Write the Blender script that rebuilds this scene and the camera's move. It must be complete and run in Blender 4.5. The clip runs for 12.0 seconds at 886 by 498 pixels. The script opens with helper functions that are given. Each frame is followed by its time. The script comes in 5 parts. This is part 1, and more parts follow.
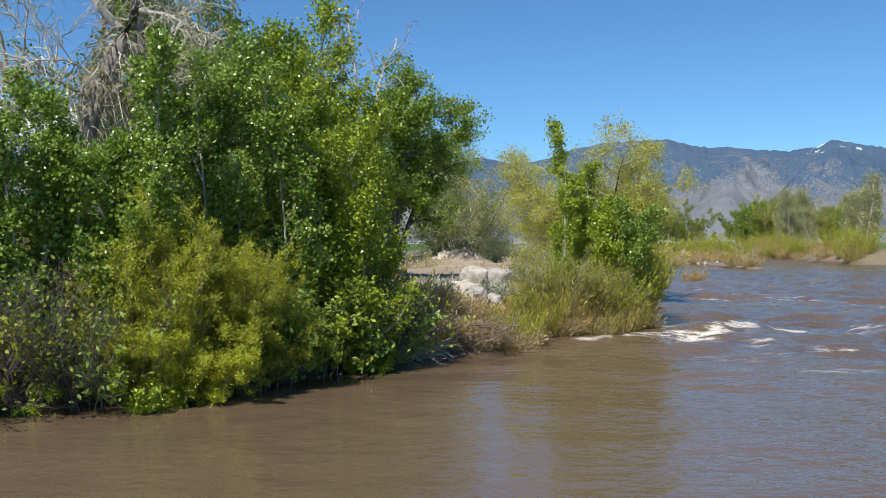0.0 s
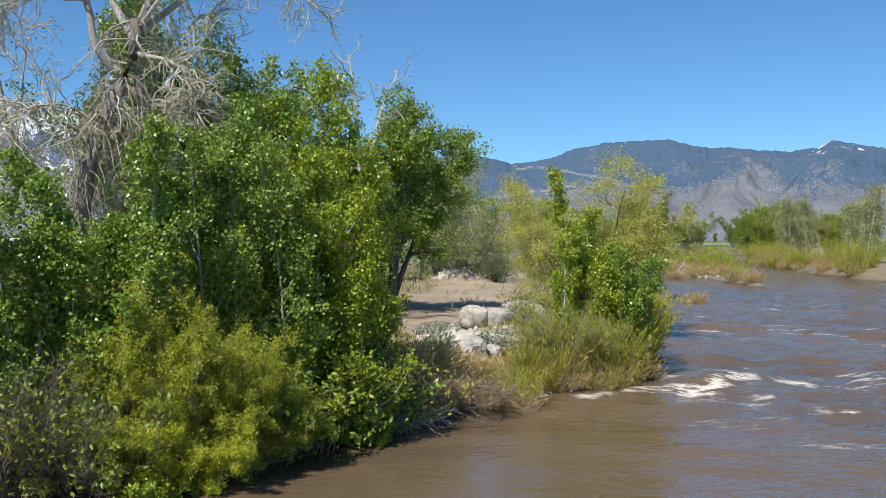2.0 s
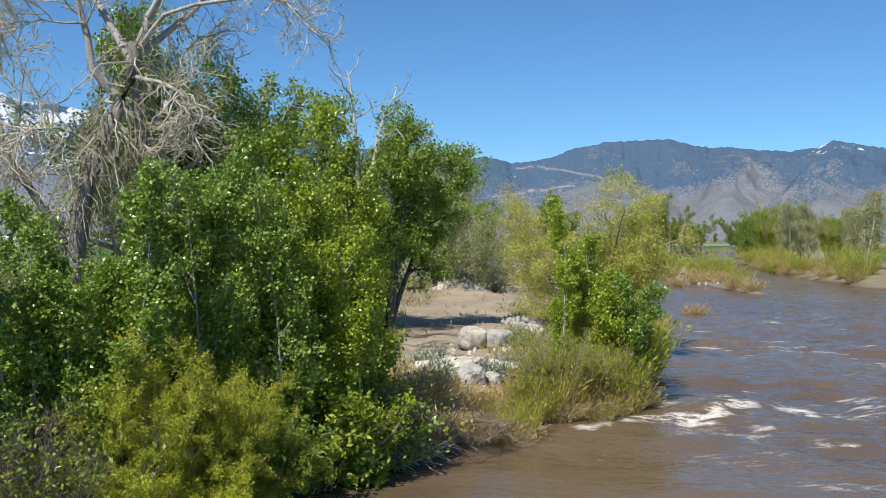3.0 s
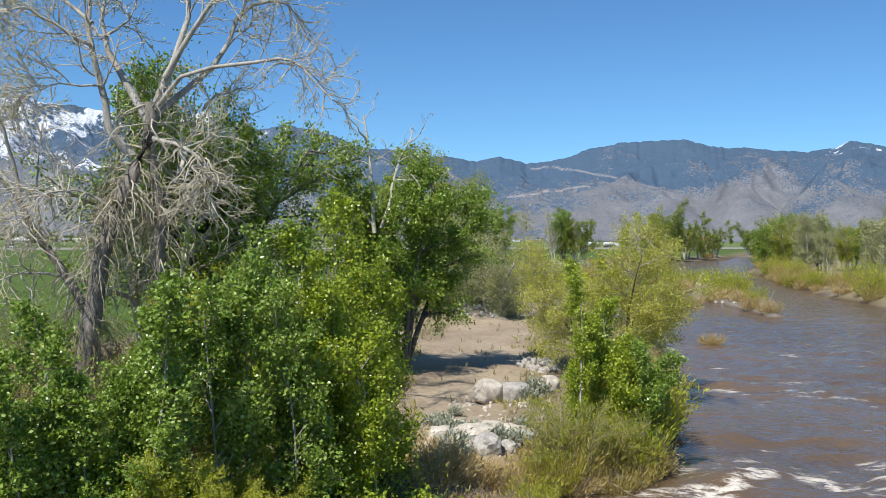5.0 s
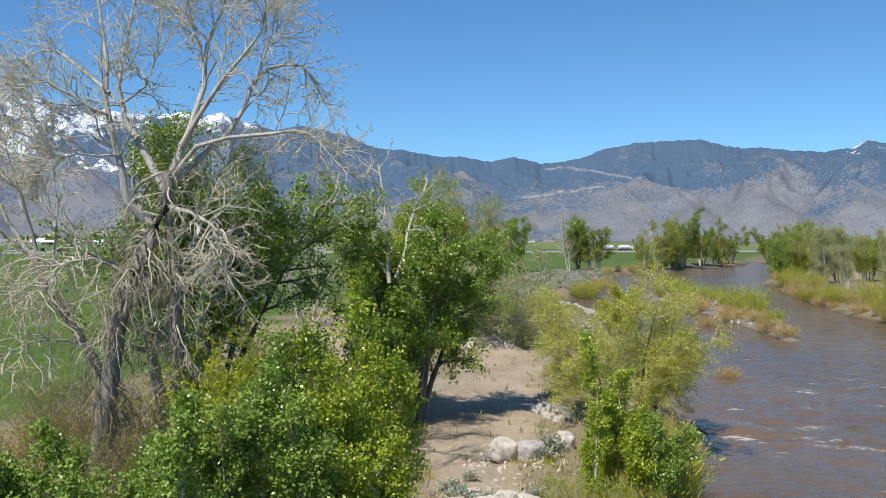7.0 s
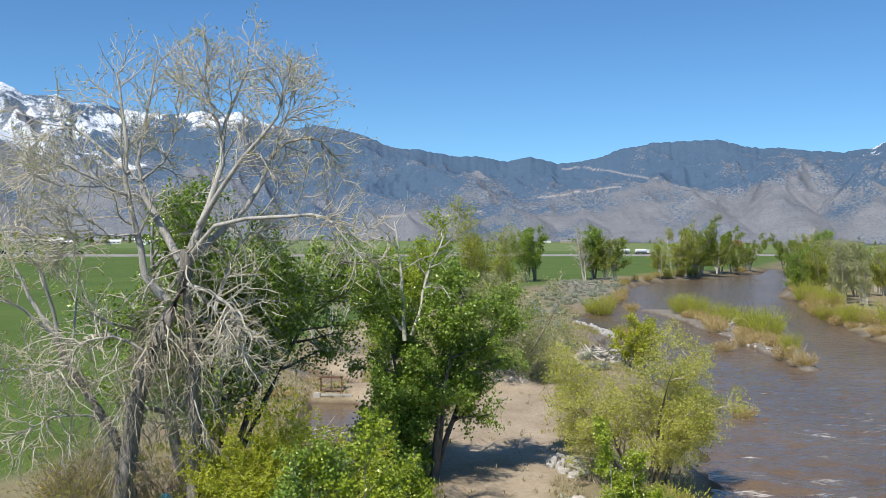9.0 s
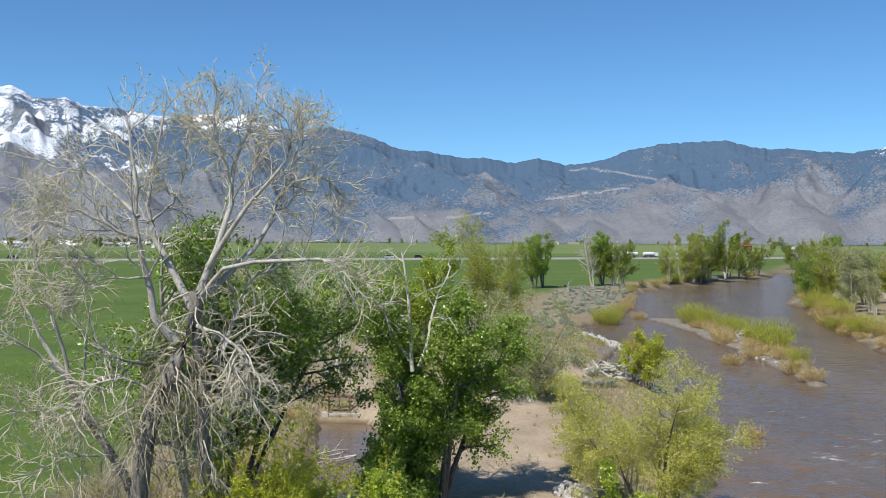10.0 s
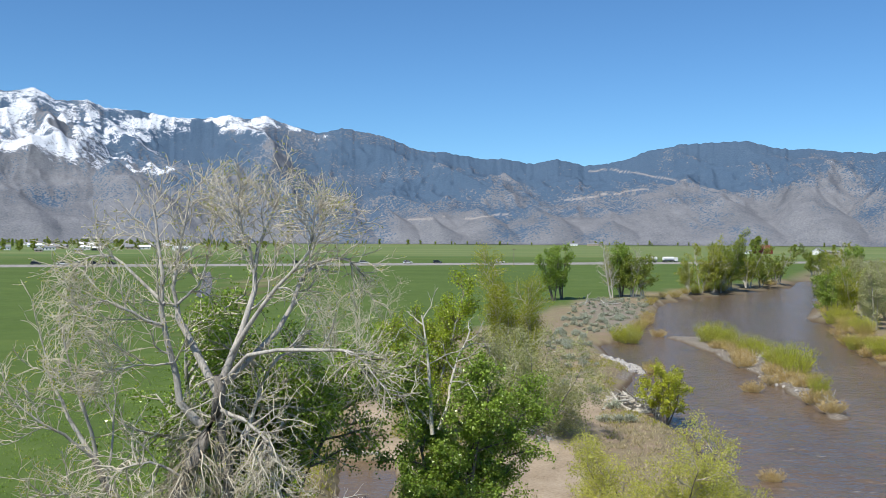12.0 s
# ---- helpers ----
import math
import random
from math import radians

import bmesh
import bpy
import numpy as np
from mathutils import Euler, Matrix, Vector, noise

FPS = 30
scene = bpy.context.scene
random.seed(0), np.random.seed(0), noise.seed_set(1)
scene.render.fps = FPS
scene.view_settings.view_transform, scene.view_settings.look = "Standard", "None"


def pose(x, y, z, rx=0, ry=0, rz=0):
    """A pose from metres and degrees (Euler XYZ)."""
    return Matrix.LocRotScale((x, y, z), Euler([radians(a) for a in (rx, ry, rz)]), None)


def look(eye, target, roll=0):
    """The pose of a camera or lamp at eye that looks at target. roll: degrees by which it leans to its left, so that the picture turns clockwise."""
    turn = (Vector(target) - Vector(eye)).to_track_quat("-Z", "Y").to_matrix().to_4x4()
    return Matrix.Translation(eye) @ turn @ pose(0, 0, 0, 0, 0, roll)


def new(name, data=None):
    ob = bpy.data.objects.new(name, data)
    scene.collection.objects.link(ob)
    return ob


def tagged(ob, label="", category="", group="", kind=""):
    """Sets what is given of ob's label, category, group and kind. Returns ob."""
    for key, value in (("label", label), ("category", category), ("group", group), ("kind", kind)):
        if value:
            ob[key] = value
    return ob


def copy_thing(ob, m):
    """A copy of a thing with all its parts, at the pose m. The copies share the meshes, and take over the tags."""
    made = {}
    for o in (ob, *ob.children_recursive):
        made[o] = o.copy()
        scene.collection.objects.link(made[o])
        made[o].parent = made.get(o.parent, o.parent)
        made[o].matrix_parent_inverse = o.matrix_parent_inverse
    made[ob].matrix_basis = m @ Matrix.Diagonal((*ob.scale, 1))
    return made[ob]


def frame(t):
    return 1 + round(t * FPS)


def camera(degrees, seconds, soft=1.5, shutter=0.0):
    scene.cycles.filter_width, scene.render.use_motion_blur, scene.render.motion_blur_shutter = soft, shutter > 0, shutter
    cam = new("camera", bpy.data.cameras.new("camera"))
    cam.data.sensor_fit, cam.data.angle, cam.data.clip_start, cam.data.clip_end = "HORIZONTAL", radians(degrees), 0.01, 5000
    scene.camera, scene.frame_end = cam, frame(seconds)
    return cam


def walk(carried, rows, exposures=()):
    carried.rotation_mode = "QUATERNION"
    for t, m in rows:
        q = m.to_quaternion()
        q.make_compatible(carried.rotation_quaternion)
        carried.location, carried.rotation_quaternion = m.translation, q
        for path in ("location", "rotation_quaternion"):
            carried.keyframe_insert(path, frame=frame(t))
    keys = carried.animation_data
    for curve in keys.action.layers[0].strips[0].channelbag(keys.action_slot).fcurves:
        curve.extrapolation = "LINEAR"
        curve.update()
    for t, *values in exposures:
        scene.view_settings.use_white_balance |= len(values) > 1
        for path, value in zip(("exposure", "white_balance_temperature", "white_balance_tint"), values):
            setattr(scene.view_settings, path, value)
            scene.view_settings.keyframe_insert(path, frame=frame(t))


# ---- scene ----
cam = camera(52.1, 12.0, soft=0.75)
PATH = [
    (0, (-0.046, 4.032, 2.406), (-0.053, 6.032, 2.389), -0.2),
    (0.5, (-0.038, 4.077, 2.699), (-0.046, 6.077, 2.683), -0.2),
    (1, (-0.04, 4.11, 3.044), (-0.047, 6.11, 3.026), -0.1),
    (1.5, (-0.017, 4.173, 3.378), (-0.025, 6.173, 3.359), -0.0),
    (2, (-0.004, 4.183, 3.727), (-0.013, 6.183, 3.708), 0.0),
    (2.5, (0.01, 4.232, 4.082), (0.001, 6.232, 4.062), 0.1),
    (3, (0.024, 4.295, 4.437), (0.015, 6.295, 4.416), 0.1),
    (5, (-0.022, 4.412, 6.158), (-0.063, 6.412, 6.137), 0.2),
    (5.5, (-0.024, 4.41, 6.63), (-0.074, 6.409, 6.608), 0.2),
    (6, (-0.034, 4.414, 7.089), (-0.092, 6.413, 7.068), 0.2),
    (6.5, (-0.027, 4.411, 7.583), (-0.093, 6.409, 7.562), 0.2),
    (7, (-0.04, 4.42, 8.062), (-0.113, 6.419, 8.041), 0.2),
    (9, (-0.034, 4.313, 10.32), (-0.142, 6.31, 10.297), 0.4),
    (9.5, (-0.001, 4.248, 10.874), (-0.117, 6.244, 10.852), 0.4),
    (10, (-0.016, 4.178, 11.472), (-0.141, 6.174, 11.452), 0.3),
    (10.5, (-0.035, 4.086, 12.091), (-0.17, 6.081, 12.07), 0.4),
    (11, (-0.01, 3.97, 12.727), (-0.156, 5.965, 12.706), 0.3),
    (11.5, (-0.025, 3.873, 13.368), (-0.181, 5.867, 13.348), 0.3),
    (12, (-0.048, 3.844, 13.967), (-0.214, 5.837, 13.948), 0.3),
]
walk(cam, [(t, look(eye, target, roll)) for t, eye, target, roll in PATH])

# ---- light ----
SUN_AZ, SUN_EL = math.atan2(-0.52, -0.85), radians(53)
to_sun = Vector((math.sin(SUN_AZ) * math.cos(SUN_EL), math.cos(SUN_AZ) * math.cos(SUN_EL), math.sin(SUN_EL)))
world = bpy.data.worlds.new("sky")
scene.world = world
world.use_nodes = True
wn = world.node_tree.nodes
sky = wn.new("ShaderNodeTexSky")
sky.sky_type, sky.sun_disc = "NISHITA", False
sky.sun_elevation, sky.sun_rotation = SUN_EL, SUN_AZ % (2 * math.pi)
sky.altitude, sky.air_density, sky.dust_density, sky.ozone_density = 1400, 1.0, 0.3, 3.0
tint = wn.new("ShaderNodeMix")
tint.data_type, tint.blend_type = "RGBA", "MULTIPLY"
tint.inputs[0].default_value, tint.inputs[7].default_value = 1.0, (0.64, 0.99, 1.24, 1)
world.node_tree.links.new(sky.outputs[0], tint.inputs[6])
world.node_tree.links.new(tint.outputs[2], wn["Background"].inputs[0])
wn["Background"].inputs[1].default_value = 0.092
sun = new("sun", bpy.data.lights.new("sun", "SUN"))
sun.data.energy, sun.data.angle, sun.data.color = 4.6, radians(0.5), (1.0, 0.95, 0.86)
sun.matrix_world = look(tuple(to_sun * 100), (0, 0, 0))
scene.view_settings.exposure = 0.22

# ---- materials ----


def nodes_of(name):
    m = bpy.data.materials.new(name)
    m.use_nodes = True
    nt = m.node_tree
    return m, nt, nt.nodes["Principled BSDF"]


def add(nt, kind, **inputs):
    n = nt.nodes.new("ShaderNode" + kind)
    for key, value in inputs.items():
        n.inputs[key].default_value = value
    return n


def place_of(nt, scale=(1, 1, 1), local=False):
    src = add(nt, "TexCoord").outputs["Object"] if local else add(nt, "NewGeometry").outputs["Position"]
    mp = add(nt, "Mapping")
    mp.inputs["Scale"].default_value = scale
    nt.links.new(src, mp.inputs[0])
    return mp.outputs[0]


def grain(nt, scale, detail=4.0, rough=0.6, stretch=(1, 1, 1), local=False):
    n = add(nt, "TexNoise", Scale=scale, Detail=detail, Roughness=rough)
    nt.links.new(place_of(nt, stretch, local), n.inputs["Vector"])
    return n.outputs["Fac"]


def ramp(nt, fac, stops):
    r = add(nt, "ValToRGB")
    el = r.color_ramp.elements
    while len(el) < len(stops):
        el.new(0.5)
    for e, (p, c) in zip(el, stops):
        e.position, e.color = p, (*c, 1)
    nt.links.new(fac, r.inputs[0])
    return r.outputs[0]


def step(nt, fac, a, b):
    n = add(nt, "MapRange")
    n.inputs["From Min"].default_value, n.inputs["From Max"].default_value = a, b
    nt.links.new(fac, n.inputs["Value"])
    return n.outputs[0]


def calc(nt, op, a, b=None):
    n = add(nt, "Math")
    n.operation = op
    for i, v in enumerate((a, b)):
        if v is None:
            continue
        if isinstance(v, (int, float)):
            n.inputs[i].default_value = v
        else:
            nt.links.new(v, n.inputs[i])
    return n.outputs[0]


def blend(nt, fac, a, b, mode="MIX"):
    n = nt.nodes.new("ShaderNodeMix")
    n.data_type, n.blend_type = "RGBA", mode
    for i, v in ((0, fac), (6, a), (7, b)):
        if isinstance(v, (int, float)):
            n.inputs[i].default_value = v
        elif isinstance(v, tuple):
            n.inputs[i].default_value = (*v, 1)
        else:
            nt.links.new(v, n.inputs[i])
    return n.outputs[2]


def relief(nt, bsdf, fac, strength, distance):
    b = add(nt, "Bump", Strength=strength, Distance=distance)
    nt.links.new(fac, b.inputs["Height"])
    nt.links.new(b.outputs[0], bsdf.inputs["Normal"])
    return b


def plain(name, lo, hi, scale=3.0, rough=0.8, bump=0.3, dist=0.02, metallic=0.0, stretch=(1, 1, 1), fine=8.0):
    """A surface with two scales of variation between two colours."""
    m, nt, b = nodes_of(name)
    g1, g2 = grain(nt, scale, 5, 0.6, stretch, True), grain(nt, scale * fine, 3, 0.6, stretch, True)
    both = calc(nt, "ADD", calc(nt, "MULTIPLY", g1, 0.6), calc(nt, "MULTIPLY", g2, 0.4))
    nt.links.new(ramp(nt, both, [(0.34, lo), (0.64, hi)]), b.inputs["Base Color"])
    b.inputs["Roughness"].default_value, b.inputs["Metallic"].default_value = rough, metallic
    if bump:
        relief(nt, b, both, bump, dist)
    return m


def leafy(name, dark, mid, light, rough=0.42, through_=0.42):
    """Leaf: colour varies leaf by leaf, light comes through the blade."""
    m, nt, b = nodes_of(name)
    rnd = add(nt, "NewGeometry").outputs["Random Per Island"]
    clump = grain(nt, 1.1, 2, 0.5)
    both = calc(nt, "ADD", calc(nt, "MULTIPLY", rnd, 0.5), calc(nt, "MULTIPLY", clump, 0.5))
    col = ramp(nt, both, [(0.22, dark), (0.5, mid), (0.78, light)])
    nt.links.new(col, b.inputs["Base Color"])
    b.inputs["Roughness"].default_value = rough
    tr = add(nt, "BsdfTranslucent")
    nt.links.new(blend(nt, 1.0, col, (1.0, 1.0, 0.45), "MULTIPLY"), tr.inputs[0])
    mix = add(nt, "MixShader")
    mix.inputs[0].default_value = through_
    nt.links.new(b.outputs[0], mix.inputs[1])
    nt.links.new(tr.outputs[0], mix.inputs[2])
    nt.links.new(mix.outputs[0], nt.nodes["Material Output"].inputs[0])
    return m


BARK_GREY = plain("bark_grey", (0.2, 0.185, 0.162), (0.56, 0.525, 0.47), 5.0, 0.9, 0.6, 0.02, stretch=(1, 1, 0.25))
BARK_DARK = plain("bark_dark", (0.06, 0.05, 0.042), (0.2, 0.17, 0.14), 6.0, 0.9, 0.6, 0.02, stretch=(1, 1, 0.25))
TWIG_PALE = plain("twig_pale", (0.41, 0.365, 0.28), (0.64, 0.58, 0.465), 4.0, 0.85, 0)
TWIG_BROWN = plain("twig_brown", (0.12, 0.085, 0.06), (0.3, 0.24, 0.18), 4.0, 0.85, 0)
TWIG_MID = plain("twig_mid", (0.3, 0.255, 0.175), (0.52, 0.46, 0.33), 4.0, 0.85, 0)
TRUNK_OLD = plain("trunk_old", (0.085, 0.075, 0.064), (0.36, 0.325, 0.28), 7.0, 0.92, 1.0, 0.04, stretch=(1, 1, 0.25))
BARK_WHITE = plain("bark_white", (0.34, 0.31, 0.26), (0.6, 0.56, 0.48), 4.0, 0.85, 0.3, 0.01)
LEAF_GREEN = leafy("leaf_green", (0.125, 0.205, 0.024), (0.235, 0.35, 0.045), (0.39, 0.495, 0.14), 0.3, 0.32)
LEAF_BRIGHT = leafy("leaf_bright", (0.2, 0.265, 0.016), (0.33, 0.42, 0.03), (0.51, 0.58, 0.09), 0.3, 0.36)
LEAF_DEEP = leafy("leaf_deep", (0.125, 0.2, 0.02), (0.225, 0.34, 0.038), (0.37, 0.475, 0.11), 0.28, 0.32)
LEAF_SPRING = leafy("leaf_spring", (0.29, 0.325, 0.02), (0.445, 0.475, 0.033), (0.58, 0.6, 0.058), 0.45, 0.36)
LEAF_YELLOW = leafy("leaf_yellow", (0.36, 0.38, 0.06), (0.52, 0.52, 0.09), (0.64, 0.62, 0.15), 0.5, 0.4)
LEAF_OLIVE = leafy("leaf_olive", (0.2, 0.23, 0.02), (0.33, 0.36, 0.03), (0.46, 0.47, 0.055), 0.5, 0.4)
LEAF_MEADOW = leafy("leaf_meadow", (0.13, 0.185, 0.025), (0.23, 0.29, 0.04), (0.34, 0.39, 0.07), 0.5)
LEAF_PALE = leafy("leaf_pale", (0.24, 0.27, 0.11), (0.36, 0.38, 0.17), (0.48, 0.48, 0.25), 0.6, 0.4)
LEAF_SAGE = leafy("leaf_sage", (0.25, 0.28, 0.2), (0.37, 0.4, 0.31), (0.5, 0.52, 0.42), 0.8, 0.15)
BLADE_GREEN = leafy("blade_green", (0.2, 0.225, 0.02), (0.33, 0.345, 0.035), (0.46, 0.44, 0.06), 0.5, 0.35)
BLADE_STRAW = leafy("blade_straw", (0.32, 0.22, 0.08), (0.5, 0.36, 0.14), (0.64, 0.5, 0.24), 0.7, 0.25)
BLADE_DRY = leafy("blade_dry", (0.28, 0.235, 0.13), (0.42, 0.36, 0.22), (0.55, 0.48, 0.32), 0.8, 0.2)
BLADE_GOLD = leafy("blade_gold", (0.33, 0.26, 0.06), (0.48, 0.39, 0.1), (0.6, 0.5, 0.17), 0.6, 0.35)
ROCK_PALE = plain("rock_pale", (0.36, 0.31, 0.25), (0.68, 0.62, 0.53), 2.5, 0.9, 0.5, 0.03)
ROCK_GREY = plain("rock_grey", (0.26, 0.24, 0.22), (0.54, 0.51, 0.47), 2.5, 0.9, 0.5, 0.03)
CONCRETE = plain("concrete", (0.34, 0.32, 0.28), (0.52, 0.49, 0.43), 2.0, 0.9, 0.3, 0.01)
STEEL_RUST = plain("steel_rust", (0.12, 0.06, 0.035), (0.25, 0.15, 0.1), 6.0, 0.8, 0.3, 0.005, 0.3)
WOOD_OLD = plain("wood_old", (0.1, 0.08, 0.06), (0.25, 0.21, 0.17), 5.0, 0.9, 0.4, 0.01, stretch=(1, 0.2, 1))
PAINT_WHITE = plain("paint_white", (0.66, 0.66, 0.65), (0.8, 0.8, 0.79), 1.0, 0.45, 0)
PAINT_RED = plain("paint_red", (0.16, 0.035, 0.025), (0.27, 0.06, 0.045), 0.6, 0.8, 0.2)
PAINT_DARK = plain("paint_dark", (0.015, 0.016, 0.02), (0.04, 0.042, 0.05), 1.0, 0.3, 0)
PAINT_TAN = plain("paint_tan", (0.3, 0.24, 0.18), (0.45, 0.38, 0.3), 0.5, 0.8, 0)
ROOF_GREY = plain("roof_grey", (0.16, 0.16, 0.17), (0.3, 0.3, 0.31), 0.6, 0.7, 0.2)
GLASS_DARK = plain("glass_dark", (0.012, 0.015, 0.018), (0.03, 0.035, 0.04), 1.0, 0.08, 0)
RUBBER = plain("rubber", (0.012, 0.012, 0.012), (0.03, 0.03, 0.03), 3.0, 0.8, 0)
PLASTIC_BLUE = plain("plastic_blue", (0.02, 0.25, 0.42), (0.05, 0.36, 0.55), 3.0, 0.4, 0)


def water_material(name, mud, deep, gloss):
    m, nt, b = nodes_of(name)
    big = grain(nt, 0.12, 4, 0.6, (1, 0.45, 1))
    nt.links.new(ramp(nt, big, [(0.3, deep), (0.7, mud)]), b.inputs["Base Color"])
    b.inputs["Roughness"].default_value, b.inputs["IOR"].default_value = gloss, 1.33
    w1, w2 = grain(nt, 0.8, 4, 0.55, (0.85, 1.2, 1)), grain(nt, 3.5, 3, 0.55, (0.9, 1.15, 1))
    wave = calc(nt, "ADD", calc(nt, "MULTIPLY", w1, 0.75), calc(nt, "MULTIPLY", w2, 0.25))
    bump = relief(nt, b, wave, 0.5, 0.42)
    chop = add(nt, "Attribute")
    chop.attribute_name = "chop"
    nt.links.new(chop.outputs["Fac"], bump.inputs["Strength"])
    foam = add(nt, "Attribute")
    foam.attribute_name = "foam"
    froth = calc(nt, "MULTIPLY", foam.outputs["Fac"], step(nt, grain(nt, 2.0, 6, 0.75, (0.7, 1.5, 1)), 0.4, 0.64))
    white = add(nt, "BsdfDiffuse")
    white.inputs[0].default_value = (0.64, 0.59, 0.52, 1)
    mix = add(nt, "MixShader")
    nt.links.new(step(nt, froth, 0.2, 0.75), mix.inputs[0])
    nt.links.new(b.outputs[0], mix.inputs[1])
    nt.links.new(white.outputs[0], mix.inputs[2])
    nt.links.new(mix.outputs[0], nt.nodes["Material Output"].inputs[0])
    return m


WATER = water_material("river_water", (0.168, 0.116, 0.073), (0.116, 0.081, 0.05), 0.13)


def ground_material():
    """Meadow, sand, gravel and dry scrub soil; the cover comes from the sheet's own attributes."""
    m, nt, b = nodes_of("ground")

    def cover(name):
        a = add(nt, "Attribute")
        a.attribute_name = name
        return a.outputs["Fac"]

    g_fine, g_mid, g_big = grain(nt, 6.0, 6, 0.7), grain(nt, 0.35, 5, 0.6), grain(nt, 0.02, 5, 0.65, (1, 2.5, 1))
    g_far = grain(nt, 0.004, 4, 0.6, (0.35, 3.0, 1))
    soil = ramp(nt, g_fine, [(0.3, (0.17, 0.125, 0.085)), (0.7, (0.36, 0.28, 0.2))])
    scrub = ramp(nt, g_mid, [(0.35, (0.13, 0.13, 0.055)), (0.65, (0.28, 0.24, 0.14))])
    dry = blend(nt, step(nt, g_mid, 0.35, 0.65), soil, scrub)
    sand = ramp(nt, calc(nt, "ADD", calc(nt, "MULTIPLY", g_fine, 0.5), calc(nt, "MULTIPLY", g_mid, 0.5)), [(0.36, (0.24, 0.183, 0.122)), (0.5, (0.35, 0.28, 0.2)), (0.64, (0.45, 0.37, 0.275))])
    grass_near = ramp(nt, calc(nt, "ADD", calc(nt, "MULTIPLY", g_fine, 0.4), calc(nt, "MULTIPLY", g_mid, 0.6)), [(0.3, (0.055, 0.085, 0.017)), (0.7, (0.15, 0.185, 0.05))])
    grass_far = ramp(nt, g_big, [(0.3, (0.05, 0.1, 0.02)), (0.55, (0.08, 0.14, 0.03)), (0.75, (0.12, 0.165, 0.045))])
    meadow = blend(nt, 0.55, grass_near, grass_far)
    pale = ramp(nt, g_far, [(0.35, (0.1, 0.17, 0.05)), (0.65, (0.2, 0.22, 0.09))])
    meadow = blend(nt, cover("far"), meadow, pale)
    col = blend(nt, cover("meadow"), dry, meadow)
    col = blend(nt, cover("sand"), col, sand)
    stones = add(nt, "TexVoronoi", Scale=4.0)
    nt.links.new(place_of(nt), stones.inputs["Vector"])
    gravel = ramp(nt, stones.outputs["Distance"], [(0.1, (0.42, 0.39, 0.35)), (0.6, (0.16, 0.14, 0.12))])
    col = blend(nt, cover("gravel"), col, gravel)
    col = blend(nt, cover("wet"), col, (0.085, 0.06, 0.04))
    nt.links.new(col, b.inputs["Base Color"])
    b.inputs["Roughness"].default_value = 0.95
    b.inputs["Specular IOR Level"].default_value = 0.15
    relief(nt, b, g_fine, 0.5, 0.06)
    return m


def mountain_material():
    m, nt, b = nodes_of("mountain")

    def cover(name):
        a = add(nt, "Attribute")
        a.attribute_name = name
        return a.outputs["Fac"]

    n1, n2, n3 = grain(nt, 0.006, 6, 0.65), grain(nt, 0.03, 5, 0.7), grain(nt, 0.16, 3, 0.75)
    # blue distance haze is mixed into the base colours of rock and pine forest
    hazy_rock = ramp(nt, calc(nt, "ADD", calc(nt, "MULTIPLY", n1, 0.45), calc(nt, "MULTIPLY", n3, 0.55)), [(0.34, (0.115, 0.125, 0.145)), (0.64, (0.25, 0.255, 0.272))])
    hazy_wood = ramp(nt, n3, [(0.3, (0.05, 0.092, 0.15)), (0.7, (0.088, 0.146, 0.226))])
    dots = add(nt, "TexVoronoi", Scale=0.12, Randomness=1.0)
    nt.links.new(place_of(nt), dots.inputs["Vector"])
    reach = calc(nt, "ADD", calc(nt, "SUBTRACT", calc(nt, "MULTIPLY", cover("forest"), 0.8), 0.03), calc(nt, "MULTIPLY", calc(nt, "SUBTRACT", n2, 0.5), 0.6))
    trees = step(nt, calc(nt, "SUBTRACT", reach, dots.outputs["Distance"]), -0.06, 0.07)
    col = blend(nt, calc(nt, "MULTIPLY", trees, 0.92), hazy_rock, hazy_wood)
    fall = calc(nt, "ADD", calc(nt, "MULTIPLY", n1, 0.2), calc(nt, "ADD", calc(nt, "MULTIPLY", n2, 0.4), calc(nt, "MULTIPLY", n3, 0.4)))
    white = step(nt, calc(nt, "ADD", fall, calc(nt, "MULTIPLY", calc(nt, "SUBTRACT", cover("snow"), 0.78), 0.34)), 0.485, 0.52)
    stand = step(nt, calc(nt, "SUBTRACT", calc(nt, "ADD", 0.12, calc(nt, "MULTIPLY", calc(nt, "SUBTRACT", n2, 0.46), 1.8)), dots.outputs["Distance"]), -0.05, 0.06)
    white = calc(nt, "MULTIPLY", white, calc(nt, "SUBTRACT", 1.0, calc(nt, "MULTIPLY", stand, 0.85)))
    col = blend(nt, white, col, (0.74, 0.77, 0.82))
    col = blend(nt, cover("cut"), col, (0.5, 0.44, 0.38))
    nt.links.new(col, b.inputs["Base Color"])
    b.inputs["Roughness"].default_value = 1.0
    b.inputs["Specular IOR Level"].default_value = 0.0
    relief(nt, b, calc(nt, "ADD", n2, calc(nt, "MULTIPLY", n3, 0.5)), 0.6, 14.0)
    return m


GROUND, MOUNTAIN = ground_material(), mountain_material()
ASPHALT = plain("asphalt", (0.2, 0.19, 0.18), (0.32, 0.3, 0.28), 0.3, 0.95, 0)

# ---- mesh helpers ----


